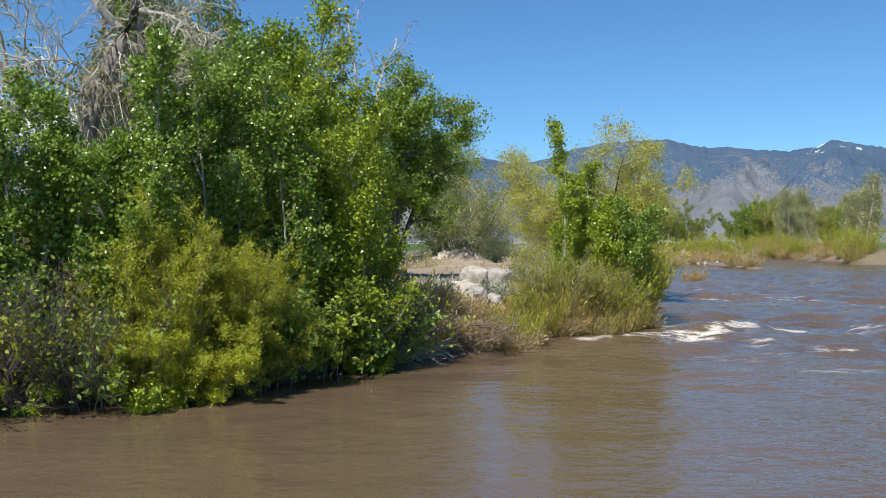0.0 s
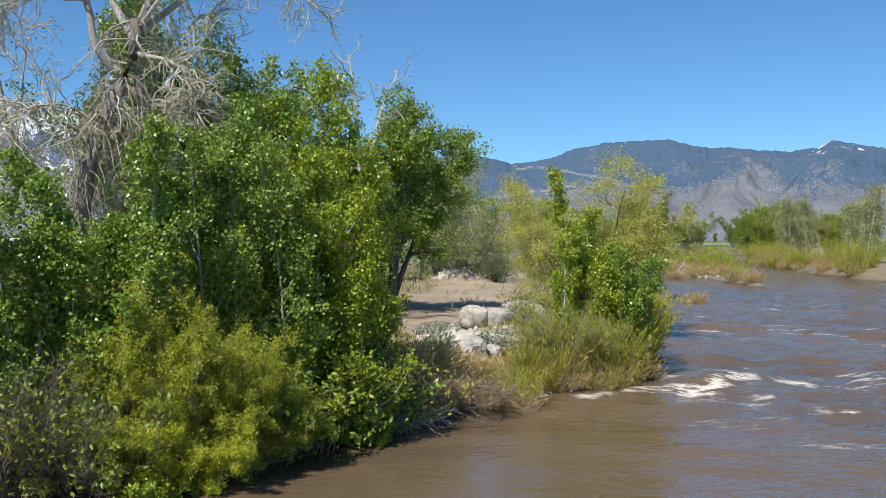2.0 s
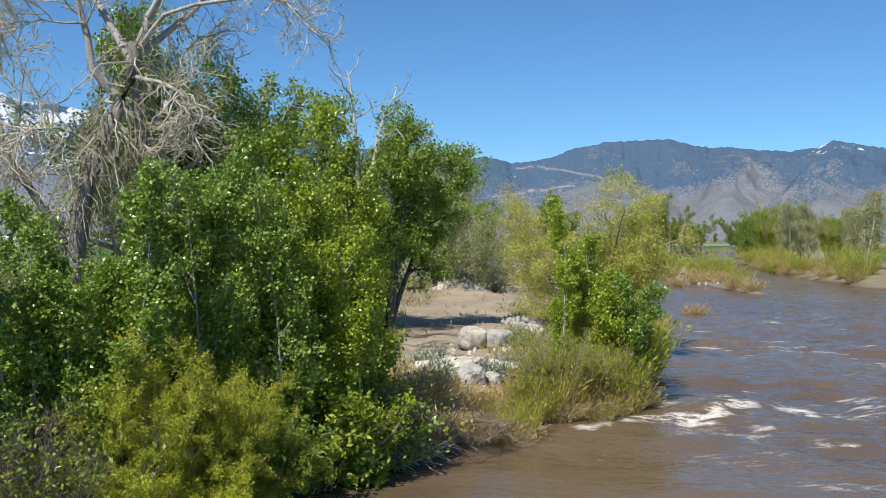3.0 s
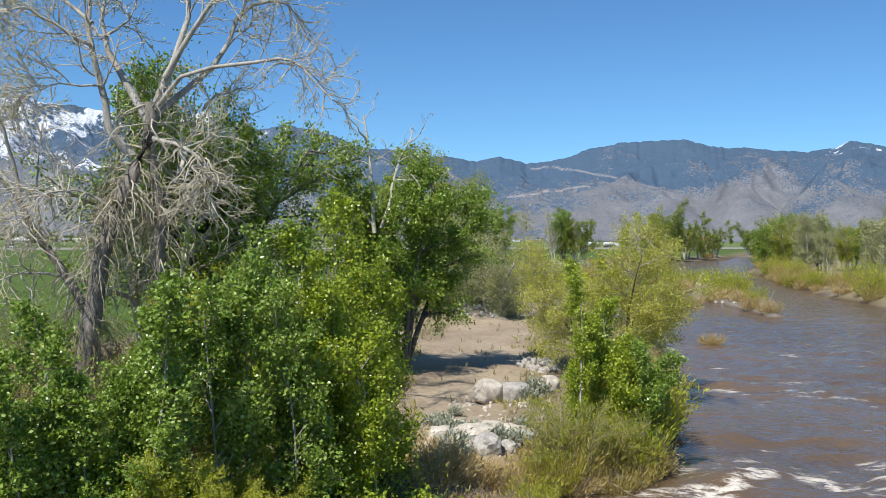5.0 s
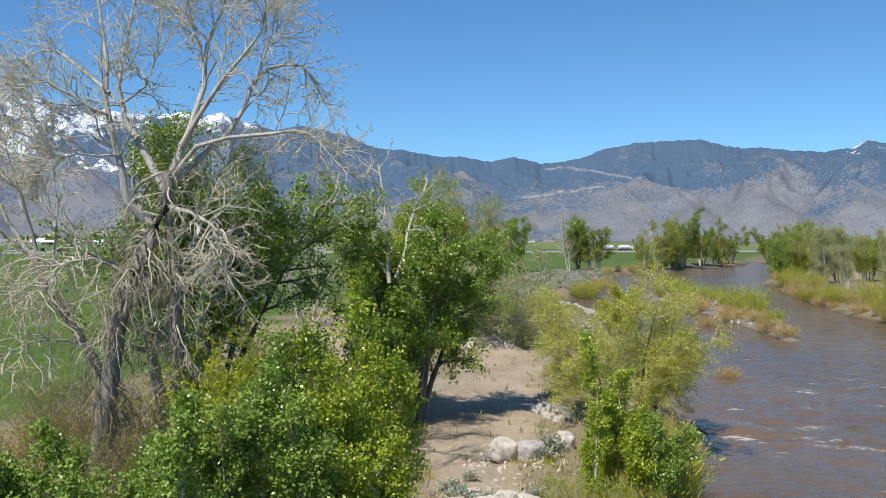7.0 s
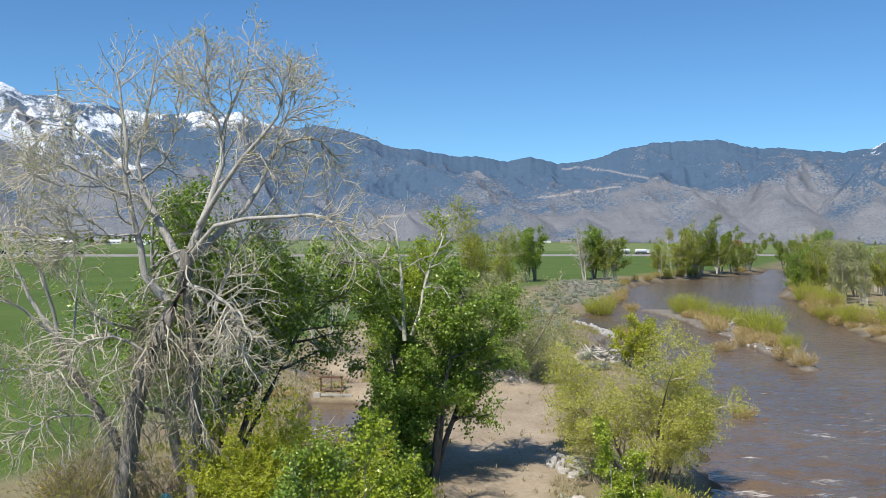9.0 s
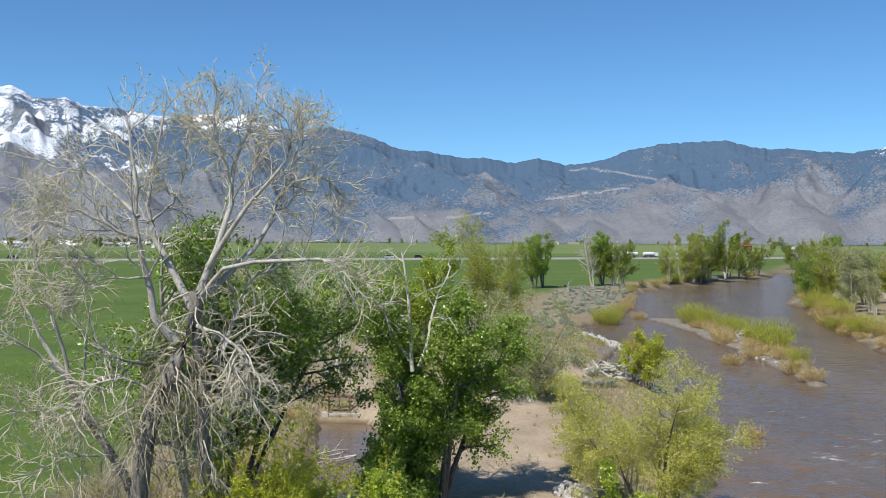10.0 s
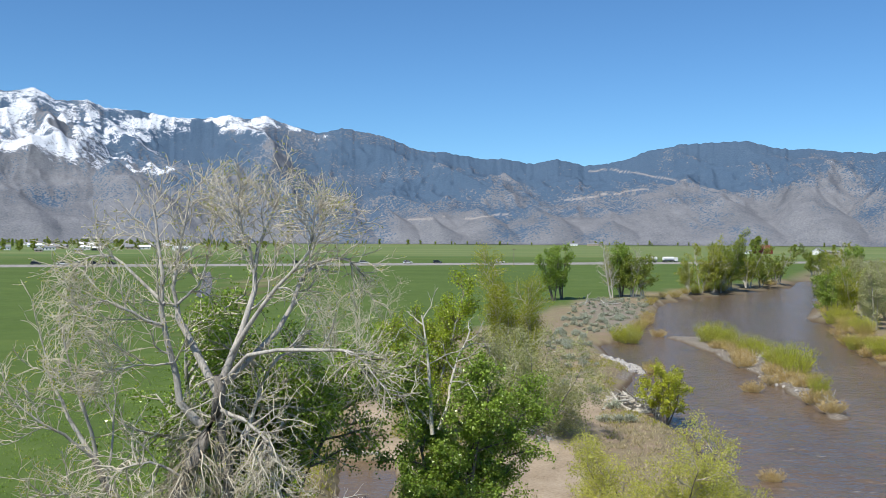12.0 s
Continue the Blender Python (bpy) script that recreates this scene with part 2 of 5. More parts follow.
def raw_mesh(name, verts, faces, material, smooth=True):
    """Mesh from arrays; faces all have the same number of corners."""
    verts, faces = np.asarray(verts, np.float32), np.asarray(faces, np.int32)
    me = bpy.data.meshes.new(name)
    me.vertices.add(len(verts))
    me.vertices.foreach_set("co", verts.ravel())
    k = faces.shape[1]
    me.loops.add(faces.size)
    me.loops.foreach_set("vertex_index", faces.ravel())
    me.polygons.add(len(faces))
    me.polygons.foreach_set("loop_start", np.arange(0, faces.size, k, dtype=np.int32))
    me.polygons.foreach_set("loop_total", np.full(len(faces), k, np.int32))
    me.polygons.foreach_set("use_smooth", np.full(len(faces), smooth, bool))
    me.update(calc_edges=True)
    me.materials.append(material)
    return me


def put_part(name, me, parent, label="", m=None):
    ob = new(name, me)
    ob.parent = parent
    if m is not None:
        ob.matrix_basis = m
    return tagged(ob, label)


def part(name, bm, material, parent, label="", m=None, smooth=False):
    me = bpy.data.meshes.new(name)
    for f in bm.faces:
        f.smooth = smooth
    bm.to_mesh(me)
    bm.free()
    me.materials.append(material)
    return put_part(name, me, parent, label, m)


def box(bm, x0, x1, y0, y1, z0, z1, bevel=0.0):
    r = bmesh.ops.create_cube(bm, size=1.0, matrix=Matrix.LocRotScale(((x0 + x1) / 2, (y0 + y1) / 2, (z0 + z1) / 2), None, (x1 - x0, y1 - y0, z1 - z0)))
    if bevel:
        es = list({e for v in r["verts"] for e in v.link_edges})
        bmesh.ops.bevel(bm, geom=es, offset=bevel, segments=2, affect="EDGES")
    return bm


def value_noise(x, y, seed, scale):
    """Smooth noise of arrays, about -1 to 1."""
    x, y = x / scale + 31.7 * seed, y / scale - 17.3 * seed
    xi, yi = np.floor(x), np.floor(y)
    fx, fy = x - xi, y - yi
    fx, fy = fx * fx * (3 - 2 * fx), fy * fy * (3 - 2 * fy)

    def h(a, b):
        v = np.sin(a * 127.1 + b * 311.7 + seed * 74.7) * 43758.5453
        return (v - np.floor(v)) * 2 - 1

    return (h(xi, yi) * (1 - fx) + h(xi + 1, yi) * fx) * (1 - fy) + (h(xi, yi + 1) * (1 - fx) + h(xi + 1, yi + 1) * fx) * fy


def fractal(x, y, seed, scale, octaves=4, gain=0.5):
    out, amp = 0, 1.0
    for i in range(octaves):
        out = out + amp * value_noise(x, y, seed + i, scale / 2 ** i)
        amp *= gain
    return out


def line_distance(x, y, pts):
    """Distance of arrays from a polyline, and how far along it (0 to its number of legs) the nearest place lies."""
    best, along = np.full(x.shape, 1e9), np.zeros(x.shape)
    for i, ((ax, ay), (bx, by)) in enumerate(zip(pts[:-1], pts[1:])):
        dx, dy = bx - ax, by - ay
        t = np.clip(((x - ax) * dx + (y - ay) * dy) / (dx * dx + dy * dy), 0, 1)
        d = np.hypot(x - ax - t * dx, y - ay - t * dy)
        along = np.where(d < best, i + t, along)
        best = np.minimum(best, d)
    return best, along


def inside(x, y, pts):
    flag = np.zeros(x.shape, bool)
    for (ax, ay), (bx, by) in zip(pts, pts[1:] + pts[:1]):
        if ay != by:
            flag ^= ((ay > y) != (by > y)) & (x < (bx - ax) * (y - ay) / (by - ay) + ax)
    return flag


def smooth(v, a, b):
    t = np.clip((v - a) / (b - a), 0, 1)
    return t * t * (3 - 2 * t)


def grid_faces(nx, ny):
    i = np.arange(nx - 1)[None, :] + nx * np.arange(ny - 1)[:, None]
    i = i.ravel()
    return np.stack([i, i + 1, i + 1 + nx, i + nx], 1)


def axis_lines(a, b, fine, lo, hi, grow=1.16):
    mid = list(np.arange(a, b + 1e-6, fine))
    s = fine
    left, right = [], []
    v = a
    while v > lo:
        s *= grow
        v -= s
        left.append(max(v, lo))
    s, v = fine, mid[-1]
    while v < hi:
        s *= grow
        v += s
        right.append(min(v, hi))
    return np.array(left[::-1] + mid + right)


# ---- the river plain ----
LEFT_BANK = [(-90, 2), (-20, 12.5), (-9, 15.8), (-6.2, 16.7), (-3.2, 18.7), (-1.2, 21.9), (1, 23.2), (2.1, 25.5), (3.5, 25.8), (5.4, 29.2), (7.2, 35), (9, 41.3), (10.4, 50), (11.4, 60), (12.2, 70), (10.5, 76), (8.9, 81.3), (9.7, 90), (12.7, 101.5), (11, 110), (10.7, 126), (17.2, 135.5), (25.5, 175.7), (30.7, 206), (42.5, 234), (61.6, 262), (88, 306), (117.6, 370), (150, 440), (210, 520), (300, 600)]
RIGHT_BANK = [(330, 580), (240, 500), (180, 430), (132, 357), (96.8, 290), (74, 232), (63.9, 203), (51.3, 169.6), (52.7, 162), (44.9, 132), (40, 104.6), (37, 60), (34, 15), (20, -28), (-90, -40)]
RIVER = LEFT_BANK + RIGHT_BANK
ISLAND = [(24.6, 137), (26.4, 124), (27.6, 106), (26.4, 88), (25.4, 78)]
CANAL = [(-12, 8), (-10.8, 20), (-8.4, 26.5), (-5.6, 31.5), (-5.2, 37), (-6.3, 42), (-8, 50), (-9.1, 58), (-11.5, 68), (-20, 80), (-40, 120), (-62, 190), (-90, 330)]
TRACK = [(0.4, 26), (-0.2, 34), (0, 42), (1.2, 52), (2.2, 62), (4.6, 72), (5.5, 84), (5.4, 95)]
FIELD_TRACK = [(-0.5, 46), (-5.0, 55), (-10.2, 66), (-11.5, 80), (-13, 98), (-14.3, 112), (-11.5, 124)]


def land(x, y):
    """Height of the ground and its covers."""
    d_bank, _ = line_distance(x, y, RIVER + RIVER[:1])
    wet = inside(x, y, RIVER)
    side = np.where(wet, -d_bank, d_bank) + 0.35 * fractal(x, y, 3, 3.0, 3) * np.clip(d_bank / 2.0, 0.35, 1)
    z = np.where(side > 0, 0.95 * smooth(side, -0.2, 2.6), -0.9 * smooth(-side, 0.0, 2.5))
    near = smooth(-np.hypot(x - 2, y - 45), -400, -30)
    z = z + (0.12 * fractal(x, y, 5, 7.0, 4) * smooth(side, 0.5, 4) + 0.03 * fractal(x, y, 9, 0.9, 2) * smooth(side, 0, 2)) * near
    d_isl, t_isl = line_distance(x, y, ISLAND)
    width = np.interp(t_isl, [0, 1, 2, 3, 4], [3.2, 3.0, 3.0, 2.0, 0.9])
    isl = 0.45 * smooth(-(d_isl - width + 0.5 * fractal(x, y, 7, 4.0, 3)), -0.7, 1.2) - 0.2
    z = np.where(side < -1, np.maximum(z, isl), z)
    d_can, _ = line_distance(x, y, CANAL)
    z = np.where(side > -1, z - 1.15 * smooth(-(d_can + 0.25 * fractal(x, y, 11, 2.5, 2)), -2.7, -1.1) * smooth(side, 0, 2) * (1 - np.exp(-((y - 62.3) / 2.0) ** 4)), z)
    d_mound = np.hypot((x - 0.6) / 1.6, (y - 62.5) / 1.3)
    z = z + 0.95 * np.exp(-(d_mound / 1.15) ** 2) * (1 + 0.25 * fractal(x, y, 13, 1.2, 3))
    d_tr, _ = line_distance(x, y, TRACK)
    d_ft, _ = line_distance(x, y, FIELD_TRACK)
    ruts = np.abs(np.abs(d_tr) - 0.85)
    z = z - 0.06 * smooth(-ruts, -0.35, 0) * (side > 0)
    # covers
    jag = fractal(x, y, 21, 5.0, 4)
    wide = np.interp(y, [24, 36, 50, 70, 95], [0.8, 2.0, 2.6, 2.2, 0.8])
    sand = np.maximum(smooth(-(d_tr - wide + 0.7 * jag), -0.8, 0.6), smooth(-(d_ft - 1.35 + 0.7 * jag), -0.6, 0.5))
    edge = np.interp(y, [0, 30, 60, 95, 130, 200, 240, 262, 306, 420, 600, 700], [-19, -17.5, -17, -17.5, -8, 13, 33, 52, 80, 130, 280, 5000])
    across = x > np.interp(y, [-100, 15, 104, 132, 203, 290, 357, 430, 500, 580], [-90, 30, 38, 43, 62, 95, 130, 178, 238, 328])
    meadow = np.where(across & (y < 640), smooth(side + 4 * jag, 14, 34), smooth(edge - x + 2.0 * jag, -1.5, 2.5))
    gravel = smooth(-(np.hypot((x - 18) / 9, (y - 165) / 45) + 0.25 * jag), -1.0, -0.5) * 0.6
    gravel = np.maximum(gravel, smooth(-(np.abs(side - 0.6) + 0.5 * jag), -1.4, -0.3) * smooth(jag, -0.3, 0.4) * 0.8)
    gravel = np.maximum(gravel, smooth(isl, 0.0, 0.1) * (side < -1) * 0.8)
    damp = smooth(-z, -0.18, 0.02)
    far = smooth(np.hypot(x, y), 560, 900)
    return z, dict(sand=sand * (side > 0), meadow=meadow * (side > 0) * (1 - 0.85 * smooth(-(d_can), -3.0, -2.0)), gravel=gravel, wet=damp, far=far)


def ground_height(x, y):
    z, _ = land(np.array([float(x)]), np.array([float(y)]))
    return float(z[0])


def build_ground():
    xs = axis_lines(-20, 34, 0.3, -4800, 4800, 1.14)
    ys = axis_lines(12, 112, 0.4, -1500, 4700, 1.11)
    X, Y = np.meshgrid(xs, ys)
    x, y = X.ravel(), Y.ravel()
    z, covers = land(x, y)
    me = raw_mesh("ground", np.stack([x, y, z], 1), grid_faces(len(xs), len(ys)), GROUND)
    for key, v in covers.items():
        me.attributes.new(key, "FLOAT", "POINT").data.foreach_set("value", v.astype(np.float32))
    tagged(new("ground", me), "river plain of green meadow, dry scrub and sandy soil", "ground", kind="structure")


def build_water():
    xs = axis_lines(-14, 40, 0.3, -95, 340, 1.1)
    ys = axis_lines(5, 75, 0.3, -45, 620, 1.05)
    X, Y = np.meshgrid(xs, ys)
    x, y = X.ravel(), Y.ravel()
    calm = np.clip(1 - np.hypot(x, y) / 160, 0.25, 1)
    # current runs towards the camera and to its left
    u, v = x * 0.95 - y * 0.3, x * 0.3 + y * 0.95
    rapid = np.exp(-((x - 7 - 0.35 * (y - 27)) / 5.0) ** 2 - ((y - 27) / 4.5) ** 2) + 0.6 * np.exp(-((x - 16) / 8) ** 2 - ((y - 40) / 13) ** 2) + 0.35 * np.exp(-((x - 25) / 9) ** 2 - ((y - 60) / 16) ** 2)
    rough = 0.35 + 2.2 * np.clip(rapid, 0, 1) + 2.0 * smooth(x, 0, 14)
    z = calm * rough * (0.06 * fractal(u, v * 1.6, 41, 3.2, 4, 0.6) + 0.015 * fractal(u, v, 47, 0.9, 2))
    ledge = np.exp(-((y - 26.9 - 0.6 * (x - 5.8)) / 0.8) ** 2 - ((x - 6.0) / 2.3) ** 2)
    z = z + 0.22 * ledge
    bend = 0.5 * fractal(x, y, 53, 1.6, 3)
    foam = 1.8 * np.exp(-((y - 26.5 - 0.6 * (x - 5.8) + bend) / 0.5) ** 2 - ((x - 6.3) / 2.3) ** 2) + 0.95 * rapid * smooth(fractal(u, v * 1.8, 51, 1.7, 3), 0.3, 0.75)
    crest = smooth(fractal(u * 0.8, v * 2.2, 57, 2.4, 3), 0.62, 1.05) * smooth(x, 2, 10) * 0.85 * smooth(-np.hypot(x, y), -95, -40)
    foam = np.clip(np.maximum(foam, crest), 0, 1.2)
    me = raw_mesh("river_water", np.stack([x, y, z], 1), grid_faces(len(xs), len(ys)), WATER)
    chop = 0.13 + 0.5 * smooth(x + 0.15 * y, 2, 13) + 0.4 * smooth(np.hypot(x, y), 45, 110)
    me.attributes.new("chop", "FLOAT", "POINT").data.foreach_set("value", np.clip(chop, 0, 1).astype(np.float32))
    me.attributes.new("foam", "FLOAT", "POINT").data.foreach_set("value", foam.astype(np.float32))
    tagged(new("water", me), "muddy brown river in spring flood with small rapids", "river", kind="structure")


SKYLINE_AZ = [-45, -36, -30.82, -30.4, -29.07, -27.87, -26.19, -25.1, -23.19, -21.57, -19.59, -18.08, -16.89, -15.87, -14.14, -12.57, -11.16, -9.57, -8.15, -6.36, -4.58, -2.44, -0.66, 0.94, 2.35, 4.1, 5.49, 6.69, 7.88, 9.73, 11.72, 13.67, 15.26, 16.82, 17.74, 19.1, 20.8, 22.05, 22.96, 23.86, 25.85, 32, 45]
SKYLINE_UP = [0.14, 0.15, 0.1495, 0.149, 0.1541, 0.143, 0.1448, 0.1372, 0.1366, 0.1315, 0.1305, 0.1363, 0.1316, 0.1358, 0.1251, 0.1195, 0.125, 0.1199, 0.1159, 0.1013, 0.0996, 0.0929, 0.0916, 0.0866, 0.0921, 0.0839, 0.0873, 0.0914, 0.1002, 0.1056, 0.1078, 0.1084, 0.1008, 0.0982, 0.0967, 0.0938, 0.0918, 0.0946, 0.1019, 0.0989, 0.091, 0.085, 0.07]


def build_mountains():
    az = np.radians(np.linspace(-42, 38, 1280))
    r = np.linspace(2900, 4600, 170)
    A, R = np.meshgrid(az, r)
    a, rr = A.ravel(), R.ravel()
    deg = np.degrees(a)
    u = (rr - 2900) / 1500.0
    top = np.interp(deg, SKYLINE_AZ, SKYLINE_UP)
    top = top + 0.0008 * fractal(deg, deg * 0, 61, 1.2, 4) + 0.0007 * fractal(deg, deg * 0, 67, 0.22, 2)
    w = deg * 55.0
    x, y = rr * np.sin(a), rr * np.cos(a)

    def ridged(seed, scale, octaves):
        out, amp, total = 0, 1.0, 0
        for i in range(octaves):
            n = value_noise(w + 0.16 * rr + 70 * value_noise(w, rr, seed + 40, 420), rr * (0.4 + 0.06 * i), seed + i, scale / 2 ** i)
            out, total = out + amp * (1 - np.abs(n)) ** 2, total + amp
            amp *= 0.52
        return out / total

    spur = np.clip((ridged(63, 430.0, 6) - 0.55) * 3.2, -1, 1)
    climb = np.clip(u, 0, 1)
    body = top * 4400 * (0.2 * climb + 0.8 * climb ** 1.1)
    body = body * (1 + np.where(spur > 0, 0.3, 0.34) * spur * np.sin(np.pi * climb ** 0.75) ** 0.6)
    h = body
    for c, px, wide, rad in ((-24.3, 128, 6.0, 3480), (-31, 100, 5, 3400), (-12.5, 90, 4.2, 3500), (-8.6, 74, 3.2, 3300), (-5.4, 50, 2.4, 3080), (-2.8, 74, 3.2, 3300), (0.9, 74, 4.2, 3300), (5.6, 44, 3.0, 3150), (12.4, 84, 4.0, 3500), (16.8, 96, 4.6, 3420), (21.9, 112, 5.2, 3400), (27.5, 70, 4.0, 3250), (33, 90, 5.0, 3400), (-38, 120, 6, 3500)):
        rough_ = 0.5 * fractal(w, rr, int(c * 3) % 40 + 3, 160, 4)
        dr = np.where(rr < rad, (rad - rr) / (rad - 2890.0), (rr - rad) / 1100.0)
        dist = np.abs(deg - c + 0.004 * (rr - rad) + 0.7 * rough_) / wide
        cone = px / 1607.0 * rad * np.clip(1 - np.sqrt(dr ** 2 * 0.95 + dist ** 1.7), 0, 1) ** 0.85 * (1 + 0.14 * rough_ + 0.12 * spur)
        h = np.maximum(h, cone)
    limit = rr * top * 0.99
    q = h / limit
    h = limit * np.where(q < 0.75, q, 0.75 + 0.25 * np.tanh((q - 0.75) / 0.25))
    ridge = smooth(u, 0.9, 1.0)
    h = h * (1 - ridge) + np.minimum(u, 1) * top * 4400 * ridge
    h = np.where(u > 1, top * 4400 * np.clip(1 - (u - 1) * 2.2, 0.3, 1), h)
    h = h * smooth(u, -0.01, 0.06) + 2.0
    soft = h.reshape(A.shape)
    for axis in (0, 1):
        soft = 0.5 * soft + 0.25 * (np.roll(soft, 1, axis) + np.roll(soft, -1, axis))
    h = np.where((u > 0.02) & (u < 0.93), soft.ravel(), h)
    lift = h / rr
    slope = np.gradient(h.reshape(A.shape), axis=1).ravel()
    part_up = lift / top
    forest = 0.62 + 0.8 * (part_up - 0.48) - 0.42 * spur + 0.38 * fractal(w, rr, 77, 200, 4) + 0.3 * np.clip(slope / 5, -1, 1)
    forest = forest - 0.22 * smooth(-part_up, -0.45, -0.25) * smooth(np.abs(deg + 3), 8, 4) - 0.35 * smooth(np.abs(deg - 20), 7, 3) * smooth(-part_up, -0.75, -0.5)
    forest = forest + (0.26 + 0.3 * fractal(w, rr, 97, 70, 3)) * smooth(part_up, 0.5, 0.75) * smooth(deg, -14, -4)
    line = np.interp(deg, [-32, -26, -22, -18, -14, -8], [0.02, 0.034, 0.064, 0.09, 0.106, 0.118])
    high = smooth(lift + 0.016 * spur + 0.02 * fractal(w, rr, 79, 90, 4), line - 0.022, line + 0.03)
    snow = (0.95 - 0.33 * smooth(deg, -25, -17) + 0.22 * fractal(w, rr, 99, 55, 3)) * high * smooth(-deg, 6, 12) + 0.46 * smooth(part_up, 0.8, 0.97) * smooth(-np.abs(deg - 23.6), -3.0, -0.6) + 0.2 * smooth(part_up, 0.8, 0.95)
    rib = ridged(171, 150.0, 4)
    snow = snow - 0.55 * smooth(rib, 0.5, 0.72) * smooth(-lift, -0.15, -0.125) - 0.2 * smooth(rib, 0.5, 0.72)
    snow = snow - 0.25 * smooth(forest, 0.5, 1.0) * smooth(-lift, -0.14, -0.1)
    snow = np.clip(snow, 0, 0.9) + 0.16 * fractal(w, rr, 91, 90, 3) * (snow > 0.2)
    snow = snow * smooth(rr, 3420, 3600) + 0.5 * smooth(deg, 12, 17) * smooth(part_up, 0.76, 0.9) * smooth(fractal(w, rr, 95, 60, 3), 0.0, 0.5)
    cut = np.zeros_like(h)
    for (c0, c1, e0, e1) in ((4.3, 6.2, 0.079, 0.081), (6.2, 11, 0.079, 0.066), (2.8, 5.6, 0.047, 0.055), (5.8, 8.0, 0.055, 0.06), (-7.0, -4.6, 0.026, 0.03), (-3.4, -0.6, 0.028, 0.034), (-10.6, -9.4, 0.03, 0.026)):
        mid = np.interp(deg, [c0, c1], [e0, e1]) + 0.0012 * value_noise(deg, deg * 0, 81, 0.5)
        cut = np.maximum(cut, 0.55 * smooth(-np.abs(lift - mid), -0.0011, -0.0002) * (deg > c0) * (deg < c1) * smooth(value_noise(deg, deg * 0, 83, 0.35), -0.8, -0.3))
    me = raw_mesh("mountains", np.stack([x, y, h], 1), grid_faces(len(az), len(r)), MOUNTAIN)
    for key, v in (("forest", forest), ("snow", snow), ("cut", cut)):
        me.attributes.new(key, "FLOAT", "POINT").data.foreach_set("value", v.astype(np.float32))
    tagged(new("backdrop", me), "pine-dark mountain range with snow on its high peaks", "mountains", kind="structure")


build_ground()
build_water()
build_mountains()

# ---- plants ----


def unit(v):
    return v / np.maximum(np.linalg.norm(v, axis=-1, keepdims=True), 1e-9)


def trace(rng, start, way, length, n, lift, jitter):
    """Batch of wavering lines: start (b,3), way (b,3), length (b,). Returns (b, n+1, 3)."""
    pts, d = [start], unit(way)
    for _ in range(n):
        d = unit(d + rng.normal(0, jitter, d.shape) + np.array([0, 0, lift]))
        pts.append(pts[-1] + d * (length / n)[:, None])
    return np.stack(pts, 1)


def sprout(rng, P, per, t0, length, spread, n=4, lift=0.1, jitter=0.12, shorten=0.5, t1=1.0):
    """Children of a batch of lines."""
    b, m = P.shape[:2]
    t = (t0 + (t1 - t0) * (np.arange(per)[None, :] + rng.random((b, per))) / per).ravel()
    who = np.repeat(np.arange(b), per)
    f = np.clip(t, 0, 0.999) * (m - 1)
    i = f.astype(int)
    a, c = P[who, i], P[who, i + 1]
    start = a + (c - a) * (f - i)[:, None]
    tan = unit(c - a)
    side = unit(np.cross(tan, rng.normal(0, 1, tan.shape)))
    ang = np.radians(spread) * rng.uniform(0.7, 1.25, len(who))
    way = tan * np.cos(ang)[:, None] + side * np.sin(ang)[:, None]
    long = length * rng.uniform(0.65, 1.2, len(who)) * (1 - shorten * (t - t0) / max(1e-6, 1 - t0))
    return trace(rng, start, way, long, n, lift, jitter), t


def tubes(P, r0, r1, k):
    """Tapered tubes round a batch of lines. Returns verts and quads."""
    b, m = P.shape[:2]
    tan = unit(np.gradient(P, axis=1))
    ref = np.where(np.abs(tan[..., 2:3]) < 0.9, np.array([0, 0, 1.0]), np.array([1.0, 0, 0]))
    u = unit(np.cross(tan, ref))
    v = np.cross(tan, u)
    s = np.linspace(0, 1, m)[None, :]
    rad = np.asarray(r0).reshape(-1, 1) * (1 - s) + np.asarray(r1).reshape(-1, 1) * s
    th = np.arange(k) * 2 * np.pi / k
    ring = u[:, :, None, :] * np.cos(th)[None, None, :, None] + v[:, :, None, :] * np.sin(th)[None, None, :, None]
    verts = (P[:, :, None, :] + ring * rad[:, :, None, None]).reshape(-1, 3)
    base = (np.arange(b) * m * k)[:, None, None] + (np.arange(m - 1) * k)[None, :, None]
    j = np.arange(k)[None, None, :]
    j2 = (j + 1) % k
    quads = np.stack([base + j, base + j2, base + k + j2, base + k + j], -1).reshape(-1, 4)
    return verts, quads


def blades(rng, at, size, long=1.35, up=0.3, axis=None):
    """Small folded leaves: at (n,3). Returns verts and triangles, two a leaf."""
    n = len(at)
    size = size * rng.uniform(0.65, 1.25, n)[:, None]
    d = rng.normal(0, 1, (n, 3)) if axis is None else axis + rng.normal(0, 0.35, (n, 3))
    d = unit(d)
    nor = unit(rng.normal(0, 1, (n, 3)) + np.array([-0.15, -0.1, up * 2]))
    side = unit(np.cross(d, nor))
    nor = np.cross(side, d)
    tip = at + d * size * long
    midp = at + d * size * long * 0.45
    fold = nor * size * 0.12
    verts = np.stack([at, midp + side * size * 0.5 + fold, tip, midp - side * size * 0.5 + fold], 1).reshape(-1, 3)
    i = np.arange(n) * 4
    tris = np.concatenate([np.stack([i, i + 1, i + 2], 1), np.stack([i, i + 2, i + 3], 1)])
    return verts, tris


